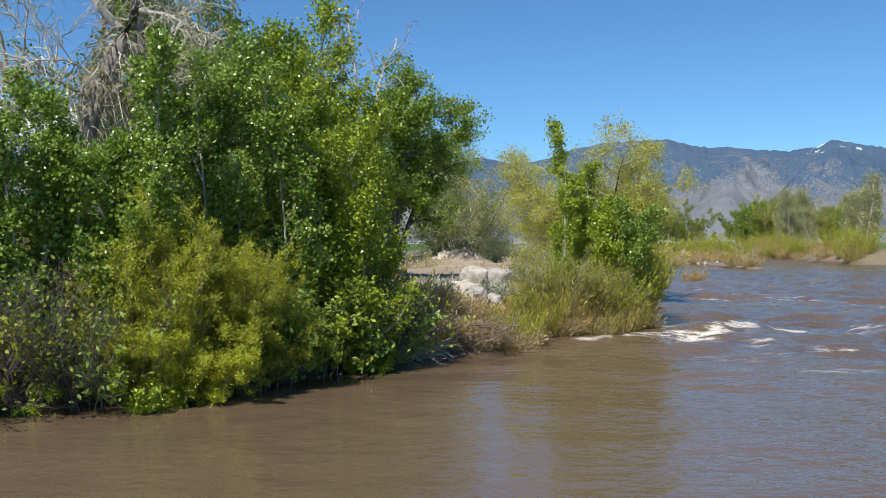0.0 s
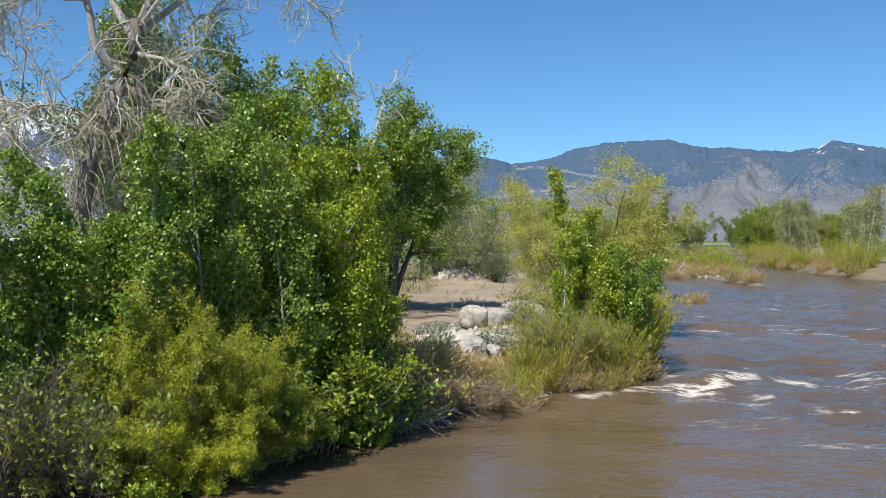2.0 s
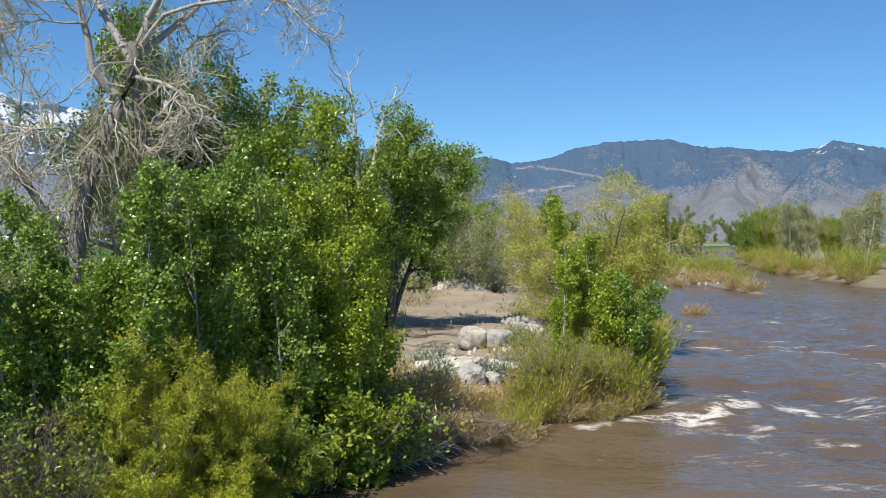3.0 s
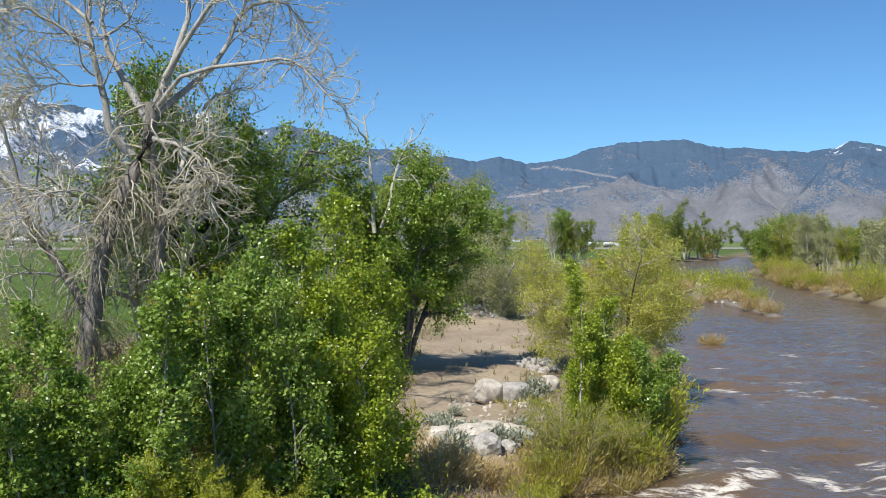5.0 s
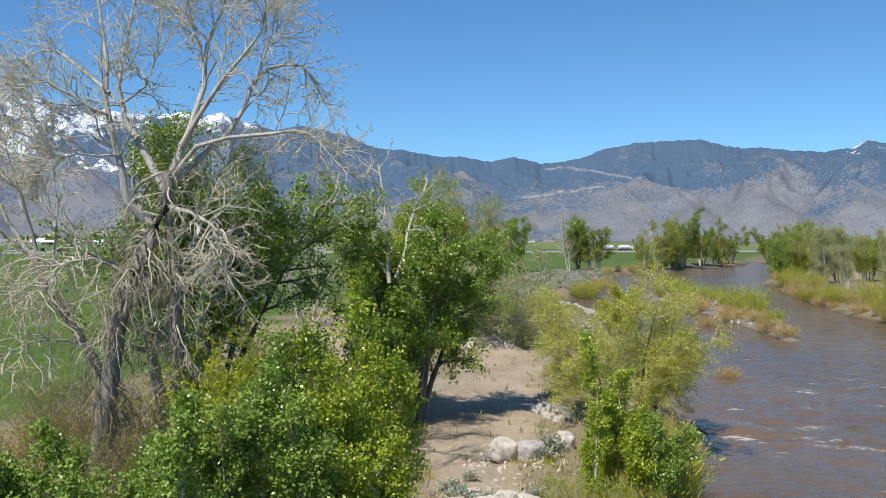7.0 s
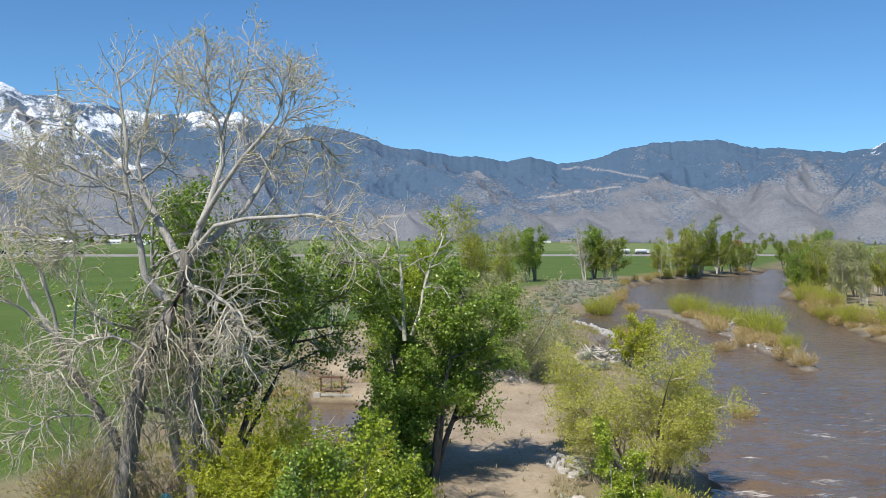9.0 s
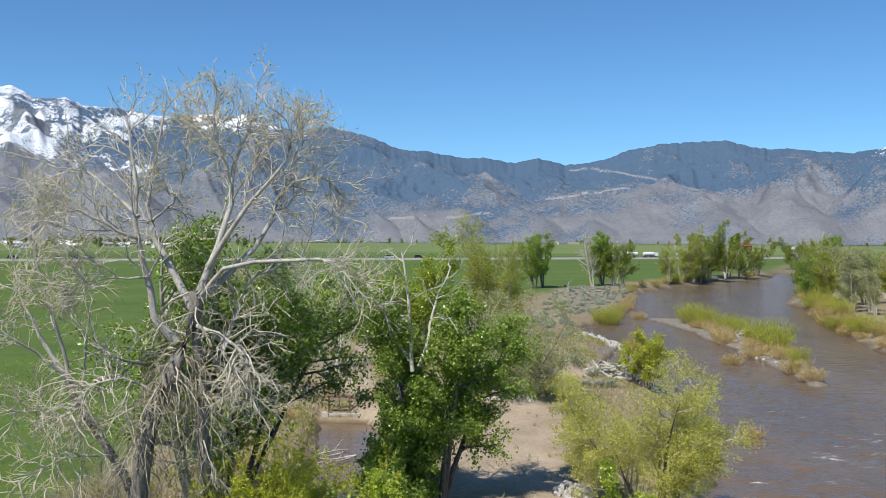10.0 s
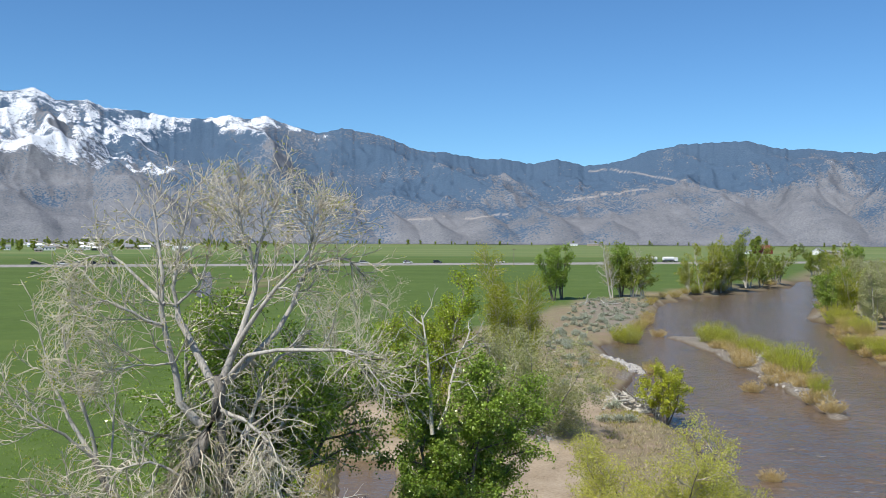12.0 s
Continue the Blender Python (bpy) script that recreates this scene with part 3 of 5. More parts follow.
def on_twigs(rng, P, per, t0=0.15, loose=0.05):
    b, m = P.shape[:2]
    who = np.repeat(np.arange(b), per)
    f = (t0 + (1 - t0) * rng.random(len(who))) * (m - 1) * 0.999
    i = f.astype(int)
    a, c = P[who, i], P[who, i + 1]
    return a + (c - a) * (f - i)[:, None] + rng.normal(0, loose, (len(who), 3)), unit(c - a)


def joined(chunks):
    verts, faces, k = [], [], 0
    for v, f in chunks:
        verts.append(v)
        faces.append(f + k)
        k += len(v)
    return np.concatenate(verts), np.concatenate(faces)


def thing(name, label, category, at, group="", kind="", turn=0.0):
    ob = new(name)
    ob.empty_display_size = 0.2
    ob.matrix_basis = pose(*at, 0, 0, turn)
    return tagged(ob, label, category, group, kind)


def plant(name, label, category, at, seed, stems, limbs, boughs, twigs, leaf, bark, bark_twig, r_base, group="", turn=0.0, split=False, seg=4, bend=(0, 0)):
    """A tree or shrub.
    stems: (count, height, spread of the feet, lean degrees, lift, jitter)
    limbs, boughs, twigs: (per, t0, length, angle, lift, jitter, shorten) or None
    leaf: (material, per, size, loose, longness) or None"""
    rng = np.random.default_rng(seed)
    ob = thing(name, label, category, at, group, "", turn)
    cnt, height, feet, lean, lift, jit = stems
    ang = rng.random(cnt) * 2 * np.pi
    tilt = np.radians(lean) * np.sqrt(rng.random(cnt)) if cnt > 1 else np.radians(lean) * np.ones(1)
    start = np.stack([np.cos(ang) * feet * np.sqrt(rng.random(cnt)), np.sin(ang) * feet * np.sqrt(rng.random(cnt)), np.full(cnt, -0.25)], 1)
    way = np.stack([np.cos(ang) * np.sin(tilt), np.sin(ang) * np.sin(tilt), np.cos(tilt)], 1) + np.array([bend[0], bend[1], 0])
    longs = (height + 0.25) * (rng.uniform(0.62, 1.05, cnt) if cnt > 1 else np.ones(1))
    if cnt > 1:
        longs[0] = height + 0.25
    S = trace(rng, start, way, longs, 9, lift, jit)
    thick = r_base * longs / longs.max()
    fine, last, r = [], S, r_base
    shrub = cnt > 8
    for n in range(cnt):
        tube = tubes(S[n:n + 1], thick[n:n + 1], thick[n:n + 1] * 0.12, 7 if r_base > 0.05 else 4)
        if shrub:
            fine.append(tube)
        else:
            put_part("trunk", raw_mesh("trunk", *tube, bark), ob)
    bearing = None
    for level, spec in enumerate((limbs, boughs, twigs)):
        if spec is None:
            continue
        per, t0, ln, angle, lf, jt, sh = spec
        last, t = sprout(rng, last, per, t0, ln, angle, (3 if shrub else 5) if level == 0 else seg - (level > 1), lf, jt, sh)
        r = r * (0.42 if level == 0 else 0.5)
        ra, rb = np.full(len(last), max(r, 0.004)) * (1.2 - 0.7 * t), np.full(len(last), max(r * 0.25, 0.0025))
        if level == 0 and split:
            for n in range(len(last)):
                put_part("limb", raw_mesh("limb", *tubes(last[n:n + 1], ra[n:n + 1], rb[n:n + 1], 5), bark), ob)
        else:
            fine.append(tubes(last, ra, rb, 5 if level == 0 and not shrub else 3))
        bearing = last
    tagged(put_part("stem" if shrub else "twig", raw_mesh("twig", *joined(fine), bark_twig), ob), kind="stuff")
    if leaf:
        mat_, per, size, loose, longness = leaf
        at_, ax = on_twigs(rng, bearing, per, 0.1, loose)
        put_part("crown", raw_mesh("crown", *blades(rng, at_, size, longness, 0.35), mat_, False), ob)
    return ob


def on_ground(x, y, dz=0.0):
    return (x, y, ground_height(x, y) + dz)


# young cottonwoods along the bank
def young_cottonwood(x, y, h, seed, leaf=LEAF_GREEN, stems=3, width=1.0, dense=52, leaf_size=0.057, label="young leafy cottonwood on the river bank"):
    return plant("cottonwood", label, "tree", on_ground(x, y), seed,
                 (stems, h - 0.8, 0.6, 8, 0.03, 0.045), (14, 0.13, 0.26 * h * width, 48, 0.14, 0.1, 0.5), (9, 0.12, 0.13 * h * width, 46, 0.08, 0.14, 0.3), None,
                 (leaf, dense, leaf_size, 0.07, 1.2), BARK_GREY, TWIG_BROWN, 0.05, "cottonwoods on the bank", 0, stems > 1, 3)


for x, y, h, seed, leaf, stems, width in (
    (-2.0, 20.8, 7.3, 1, LEAF_BRIGHT, 2, 0.62), (-3.05, 20.1, 6.8, 2, LEAF_GREEN, 3, 0.75), (-4.1, 19.2, 6.0, 3, LEAF_GREEN, 3, 0.72), (-5.6, 18.4, 5.5, 4, LEAF_GREEN, 3, 0.6),
    (-6.4, 18.0, 4.3, 5, LEAF_GREEN, 2, 0.7), (-1.25, 22.1, 5.6, 6, LEAF_BRIGHT, 3, 0.85), (-2.5, 21.8, 6.1, 7, LEAF_BRIGHT, 3, 0.8), (-7.6, 17.6, 4.3, 8, LEAF_GREEN, 3, 0.8), (-3.5, 20.6, 5.4, 9, LEAF_BRIGHT, 2, 0.8), (-4.9, 18.9, 4.2, 14, LEAF_GREEN, 3, 0.8), (-7.1, 18.7, 4.2, 16, LEAF_GREEN, 2, 0.6), (-5.2, 18.1, 4.2, 15, LEAF_GREEN, 2, 0.7)):
    young_cottonwood(x, y, h, seed, leaf, stems, width)
for x, y, h, seed in ((-8.0, 21.8, 3.2, 17), (-6.6, 23.0, 3.4, 18), (-9.4, 23.2, 3.0, 19)):
    young_cottonwood(x, y, h, seed, LEAF_GREEN, 3, 0.85, 26)
young_cottonwood(2.65, 27.2, 5.6, 11, LEAF_BRIGHT, 1, 0.46, 66, 0.05, "slim young cottonwood spire among willow shrubs")
for x, y, h, seed, leaf in ((3.8, 28.2, 4.6, 12, LEAF_BRIGHT), (4.5, 28.6, 3.8, 13, LEAF_GREEN), (3.3, 29.0, 4.2, 113, LEAF_BRIGHT)):
    young_cottonwood(x, y, h, seed, leaf, 3, 0.7, 42, 0.055, "slim young cottonwood among willow shrubs")


# willow shrubs at the water's edge
def willow_shrub(x, y, h, spread, seed, leaf, per=34, stems=18, size=0.028, label="yellow-green willow shrub leaning over the water", bark=TWIG_BROWN, group="willow shrubs", longness=2.0):
    return plant("willow_shrub", label, "shrub", on_ground(x, y, 0.05), seed,
                 (stems, h, 0.35, spread, 0.02, 0.07), (9, 0.2, 0.4 * h, 40, 0.06, 0.14, 0.4), (6, 0.2, 0.2 * h, 40, 0.05, 0.16, 0.3), None,
                 (leaf, per, size, 0.03, longness), bark, bark, 0.018, group, seg=2)


for x, y, h, spread, seed, leaf in ((-3.7, 18.3, 2.2, 24, 21, LEAF_SPRING), (-4.4, 18.0, 2.7, 22, 22, LEAF_SPRING), (-3.4, 18.6, 1.6, 36, 24, LEAF_OLIVE), (-4.0, 17.9, 1.2, 46, 131, LEAF_SPRING)):
    willow_shrub(x, y, h, spread, seed, leaf, 62, 26, 0.014, longness=3.6)
for x, y, h, spread, seed, leaf in ((-5.2, 17.3, 1.9, 40, 23, LEAF_GREEN), (-6.2, 16.9, 2.0, 40, 25, LEAF_OLIVE), (-2.5, 20.9, 1.6, 38, 26, LEAF_GREEN), (-1.4, 21.9, 1.7, 45, 27, LEAF_BRIGHT), (-7.4, 16.4, 1.9, 42, 28, LEAF_GREEN), (-1.9, 21.6, 1.3, 45, 134, LEAF_BRIGHT)):
    willow_shrub(x, y, h, spread, seed, leaf, 1, 28, 0.05, "half-bare brown willow thicket at the waterline", BARK_DARK)
for x, y, h, spread, seed, leaf in ((-4.7, 17.6, 0.7, 70, 132, LEAF_BRIGHT), (-6.7, 16.8, 0.7, 70, 133, LEAF_BRIGHT), (-2.0, 20.9, 0.6, 70, 135, LEAF_BRIGHT)):
    willow_shrub(x, y, h, spread, seed, leaf, 10, 10, 0.035, "low leafy shoots trailing into the water")
for x, y, h, spread, seed, leaf in ((-6.4, 31.0, 4.7, 26, 137, LEAF_SPRING), (-5.8, 30.0, 3.8, 28, 138, LEAF_SPRING), (-6.4, 29.6, 3.6, 28, 139, LEAF_SPRING)):
    willow_shrub(x, y, h, spread, seed, leaf, 60, 24, 0.038, "bright yellow-green willow shrub beside the canal", TWIG_MID)
for x, y, h, spread, seed, leaf in ((2.6, 26.6, 1.7, 30, 31, LEAF_OLIVE), (3.6, 27.2, 1.5, 30, 32, BLADE_GREEN)):
    willow_shrub(x, y, h, spread, seed, leaf, 10, 24, 0.026, "thicket of slender half-bare willow stems", TWIG_MID)
for x, y, h, spread, seed, leaf in ((4.5, 29.1, 2.0, 22, 33, BLADE_GREEN), (4.9, 31.0, 2.1, 22, 34, BLADE_GOLD), (5.2, 33.0, 1.8, 24, 35, BLADE_GREEN)):
    willow_shrub(x, y, h, spread, seed, leaf, 24, 26, 0.026, "thicket of slender green willow stems", TWIG_MID)
for x, y, h, spread, seed in ((-11.6, 30.8, 3.0, 40, 141), (-9.6, 31.4, 2.6, 42, 142), (-12.8, 32.6, 2.8, 42, 143), (-8.9, 29.6, 2.4, 42, 144), (-10.6, 28.4, 2.4, 44, 241), (-12.2, 28.6, 2.2, 46, 242), (-9.6, 27.2, 2.0, 46, 243), (-11.2, 26.6, 1.9, 48, 244), (-8.2, 28.0, 2.2, 44, 245)):
    willow_shrub(x, y, h, spread, seed, LEAF_OLIVE, 2, 24, 0.035, "leafless brown brush under the old cottonwood", TWIG_BROWN, "brown brush")

for x, y, h, spread, seed, leaf in ((-3.0, 19.2, 1.5, 34, 145, LEAF_GREEN), (-2.3, 20.4, 1.5, 34, 146, LEAF_BRIGHT), (-1.7, 21.4, 1.3, 36, 147, LEAF_GREEN)):
    willow_shrub(x, y, h, spread, seed, leaf, 5, 18, 0.06, "sparsely leafed green cottonwood shoots at the waterline")

# yellow-leafed willow on the bank
plant("willow_tree", "spreading willow with sparse yellow spring leaves", "tree", on_ground(6.0, 40.2), 41,
      (8, 4.95, 0.8, 40, 0.03, 0.07), (10, 0.25, 1.9, 45, 0.03, 0.14, 0.4), (7, 0.2, 1.0, 45, -0.01, 0.16, 0.3), (4, 0.2, 0.45, 45, 0.0, 0.16, 0.3),
      (LEAF_YELLOW, 26, 0.042, 0.11, 1.8), BARK_DARK, TWIG_MID, 0.1)
plant("willow_tree", "small yellow-green willow beside the driftwood pile", "tree", on_ground(11.0, 73.5), 42,
      (5, 4.0, 0.4, 30, 0.02, 0.07), (9, 0.25, 1.4, 45, 0.05, 0.14, 0.4), (6, 0.2, 0.8, 45, 0.02, 0.16, 0.3), None,
      (LEAF_SPRING, 26, 0.09, 0.08, 1.8), BARK_DARK, TWIG_BROWN, 0.08)


def course(points, n=9):
    """A smooth line of n+1 places through a few given ones."""
    p = np.array(points, float)
    p = np.concatenate([[2 * p[0] - p[1]], p, [2 * p[-1] - p[-2]]])
    out = []
    for t in np.linspace(0, len(points) - 1, n + 1):
        i = min(int(t), len(points) - 2)
        f = t - i
        a, b, c, d = p[i:i + 4]
        out.append(0.5 * (2 * b + (c - a) * f + (2 * a - 5 * b + 4 * c - d) * f * f + (3 * b - a - 3 * c + d) * f ** 3))
    return np.array(out)


def limbed_tree(name, label, at, seed, trunks, limbs, bough, spray, hang, drape, bark, bark_limb, twig, buds):
    """A bare old tree. trunks and limbs: (thickness at foot and end, places from the tree's foot);
    bough, spray: (per, length); hang, drape: (which of the lines bear hanging twigs, per, length); buds: leaves to a twig."""
    rng = np.random.default_rng(seed)
    ob = thing(name, label, "tree", at)
    lines = []
    for n, (r0, r1, places) in enumerate(trunks + limbs):
        line = course(places) + rng.normal(0, 0.035, (10, 3)) * np.sin(np.linspace(0, np.pi, 10))[:, None]
        lines.append(line)
        trunk = n < len(trunks)
        flare = [r0] if not trunk else [r0 * 1.15]
        put_part("trunk" if trunk else "limb", raw_mesh("limb", *tubes(line[None], flare, [r1], 11 if trunk else 8), bark if trunk else bark_limb), ob)
    L = np.stack(lines[len(trunks):])
    size = np.array([row[0] for row in limbs])
    B, t = sprout(rng, L, bough[0], 0.3, bough[1], 46, 7, 0.05, 0.17, 0.35)
    thick = (0.012 + 0.2 * np.repeat(size, bough[0])) * (1.15 - 0.7 * t)
    C, _ = sprout(rng, B, spray[0], 0.1, spray[1], 48, 5, 0.03, 0.2, 0.4)
    D, _ = sprout(rng, C, 3, 0.2, spray[1] * 0.45, 42, 4, 0.03, 0.22, 0.3)
    tips, _ = sprout(rng, L, 9, 0.72, spray[1] * 1.1, 34, 5, 0.0, 0.18, 0.2)
    fine = [tubes(C, np.full(len(C), 0.0155), np.full(len(C), 0.007), 4), tubes(D, np.full(len(D), 0.0085), np.full(len(D), 0.005), 3), tubes(tips, np.full(len(tips), 0.014), np.full(len(tips), 0.005), 3)]
    for n in range(len(B)):
        put_part("bough", raw_mesh("bough", *tubes(B[n:n + 1], thick[n:n + 1], [0.009], 5), bark_limb), ob)
    which, per, long = hang
    H, _ = sprout(rng, np.stack([lines[i] for i in which]), per, 0.3, long, 80, 8, -0.17, 0.24, 0.0)
    K, _ = sprout(rng, H, 5, 0.12, long * 0.42, 50, 5, -0.1, 0.26, 0.3)
    M, _ = sprout(rng, K, 2, 0.2, long * 0.22, 46, 3, -0.06, 0.24, 0.3)
    fine += [tubes(H, np.full(len(H), 0.03), np.full(len(H), 0.009), 5), tubes(K, np.full(len(K), 0.0125), np.full(len(K), 0.006), 3), tubes(M, np.full(len(M), 0.008), np.full(len(M), 0.005), 3)]
    tagged(put_part("twig", raw_mesh("twig", *joined(fine), twig), ob, "pale bare twigs"), kind="stuff")
    which, per, long = drape
    H, _ = sprout(rng, np.stack([lines[i] for i in which]), per, 0.2, long, 70, 7, -0.36, 0.2, 0.0, 0.72)
    K, _ = sprout(rng, H, 4, 0.15, long * 0.4, 40, 4, -0.2, 0.22, 0.3)
    tagged(put_part("twig", raw_mesh("twig", *joined([tubes(H, np.full(len(H), 0.017), np.full(len(H), 0.007), 4), tubes(K, np.full(len(K), 0.009), np.full(len(K), 0.005), 3)]), TWIG_MID), ob, "brown dead twigs draped round the trunk"), kind="stuff")
    places, _ = on_twigs(rng, D, buds, 0.3, 0.03)
    put_part("crown", raw_mesh("crown", *blades(rng, places, 0.04, 1.5), LEAF_OLIVE, False), ob, "sparse opening olive buds")


# the great half-bare tree: two trunks that cross, upright limbs, one long arching bough; places are metres from the foot
OLD_TRUNKS = [
    (0.25, 0.16, ((-0.4, 0, -0.3), (0.1, 0, 2.6), (0.6, 0, 5.5), (1.1, 0, 6.6), (1.8, 0, 8.2), (1.8, 0, 9.0))),
    (0.2, 0.11, ((1.8, 0.6, -0.3), (1.9, 0.6, 2.6), (1.9, 0.6, 4.3), (1.9, 0.5, 6.0), (1.8, 0.3, 7.0), (1.8, 0.1, 8.0)))]
OLD_LEFT = [
    (0.14, 0.025, ((1.3, 0, 7.5), (0.7, -0.3, 8.4), (0.4, -0.6, 10.5), (0.2, -0.5, 12.7), (-0.1, -0.3, 14.0))),
    (0.06, 0.012, ((0.4, -0.6, 10.5), (-0.1, -1.0, 10.7), (-0.9, -1.6, 11.2), (-1.5, -2.2, 11.0))),
    (0.06, 0.012, ((0.4, -0.6, 11.1), (-1.1, 0, 12.2), (-2.2, 0.6, 12.5), (-3.4, 1.2, 12.0))),
    (0.13, 0.02, ((1.7, 0.1, 8.5), (0.4, 0.6, 10.6), (0.2, 0.7, 11.5), (0.6, 1.0, 14.7))),
    (0.05, 0.01, ((0.3, 0.6, 11.0), (0.8, 1.2, 11.8), (1.3, 1.8, 14.5))),
    (0.035, 0.01, ((0.6, -0.5, 9.4), (-0.5, -1.0, 9.3), (-1.5, -1.4, 9.2))),
    (0.05, 0.012, ((0.9, -0.1, 5.9), (0.2, -0.5, 6.4), (-0.7, -0.9, 6.5), (-1.3, -1.3, 5.6)))]
OLD_RIGHT = [
    (0.13, 0.02, ((1.8, 0, 8.6), (2.6, 0.3, 10.9), (2.8, 0.6, 12.7), (3.5, 1.0, 14.7))),
    (0.05, 0.01, ((2.7, 0.5, 12.2), (2.5, 0.2, 13.2), (2.4, -0.2, 14.2))),
    (0.09, 0.014, ((2.2, 0, 9.7), (3.2, -0.4, 11.0), (4.7, -1.0, 12.6), (4.9, -1.2, 13.8))),
    (0.1, 0.018, ((1.9, 0.2, 8.7), (3.4, 1.2, 10.4), (4.0, 1.8, 12.0), (5.1, 2.2, 12.4), (5.7, 2.6, 11.8))),
    (0.045, 0.01, ((3.9, 1.7, 11.7), (4.3, 1.8, 13.1), (4.6, 1.8, 14.0)))]
OLD_LOW = [
    (0.075, 0.014, ((2.0, -0.1, 8.8), (3.0, -0.5, 9.7), (5.5, -1.3, 10.0), (6.3, -1.6, 9.7), (7.1, -1.9, 8.9))),
    (0.07, 0.02, ((1.9, -0.1, 8.0), (2.9, -0.6, 7.7), (3.6, -1.0, 7.2), (3.7, -1.2, 6.3))),
    (0.09, 0.02, ((1.9, 0.5, 6.0), (2.4, 0.7, 7.2), (3.0, 1.2, 9.1), (4.0, 1.6, 9.7)))]
limbed_tree("old_cottonwood", "tall old cottonwood with bare grey limbs and hanging twigs", on_ground(-10.6, 29.8), 51, OLD_TRUNKS, OLD_LEFT + OLD_RIGHT + OLD_LOW,
            (9, 1.75), (8, 1.1), ((0, 0, 1, 15, 8), 13, 1.9), ((0, 0, 1), 62, 1.5), TRUNK_OLD, BARK_GREY, TWIG_PALE, 2)

# the leaning bare tree beside it
LEAN_TRUNK = [(0.15, 0.08, ((0.6, 0, -0.3), (0.2, 0, 2.2), (-0.5, 0, 3.9), (-1.6, 0, 5.6), (-2.0, 0, 6.4)))]
LEAN_LIMBS = [
    (0.08, 0.014, ((-2.0, 0, 6.4), (-2.9, 0.2, 7.6), (-3.6, 0.4, 8.9), (-4.1, 0.6, 10.3))),
    (0.07, 0.012, ((-1.9, 0, 6.2), (-2.0, -0.4, 7.7), (-2.3, -0.8, 9.1), (-2.5, -1.1, 10.6))),
    (0.06, 0.012, ((-2.0, 0, 6.4), (-2.6, -0.6, 7.2), (-3.2, -1.0, 7.7), (-4.1, -1.4, 8.7))),
    (0.045, 0.01, ((-1.6, 0, 5.6), (-1.6, 0.4, 7.1), (-1.7, 0.7, 8.6), (-2.0, 0.8, 9.8))),
    (0.04, 0.01, ((-1.2, 0, 5.0), (-2.0, -0.8, 5.5), (-3.0, -1.4, 5.7))),
    (0.04, 0.01, ((-0.6, 0, 4.1), (-1.6, -0.5, 4.2), (-2.9, -1.0, 3.6)))]
limbed_tree("bare_tree", "leaning leafless cottonwood with pale twigs", on_ground(-10.7, 30.0), 61, LEAN_TRUNK, LEAN_LIMBS,
            (7, 1.6), (6, 1.0), ((5, 6), 6, 1.3), ((0,), 40, 1.2), TRUNK_OLD, BARK_GREY, TWIG_PALE, 3)
# the dark green cottonwood behind
plant("cottonwood", "big dark green cottonwood behind the bare one", "tree", on_ground(-10.4, 37.2), 62,
      (5, 10.8, 0.7, 22, 0.02, 0.06), (12, 0.3, 3.6, 54, 0.02, 0.12, 0.35), (8, 0.2, 1.6, 50, -0.02, 0.16, 0.3), None,
      (LEAF_DEEP, 62, 0.09, 0.16, 1.25), BARK_GREY, TWIG_PALE, 0.26, "", 0, True)
plant("cottonwood", "dense dark green cottonwood beside the canal", "tree", on_ground(-10.2, 36.8), 162,
      (5, 9.8, 0.5, 19, 0.01, 0.06), (13, 0.5, 2.6, 54, 0.0, 0.12, 0.25), (8, 0.15, 1.3, 50, -0.03, 0.16, 0.3), None,
      (LEAF_DEEP, 70, 0.088, 0.14, 1.25), BARK_DARK, TWIG_PALE, 0.17, "", 0, True, 4, (0.16, 0.0))
plant("bare_tree", "pale leafless thicket tree beyond the canal gate", "tree", on_ground(-13.2, 75.0), 63,
      (7, 10.2, 0.8, 26, 0.01, 0.06), (12, 0.3, 2.2, 42, 0.03, 0.12, 0.4), (8, 0.2, 1.1, 45, 0, 0.16, 0.3), (4, 0.2, 0.5, 45, 0, 0.2, 0.3),
      None, BARK_WHITE, TWIG_PALE, 0.07)


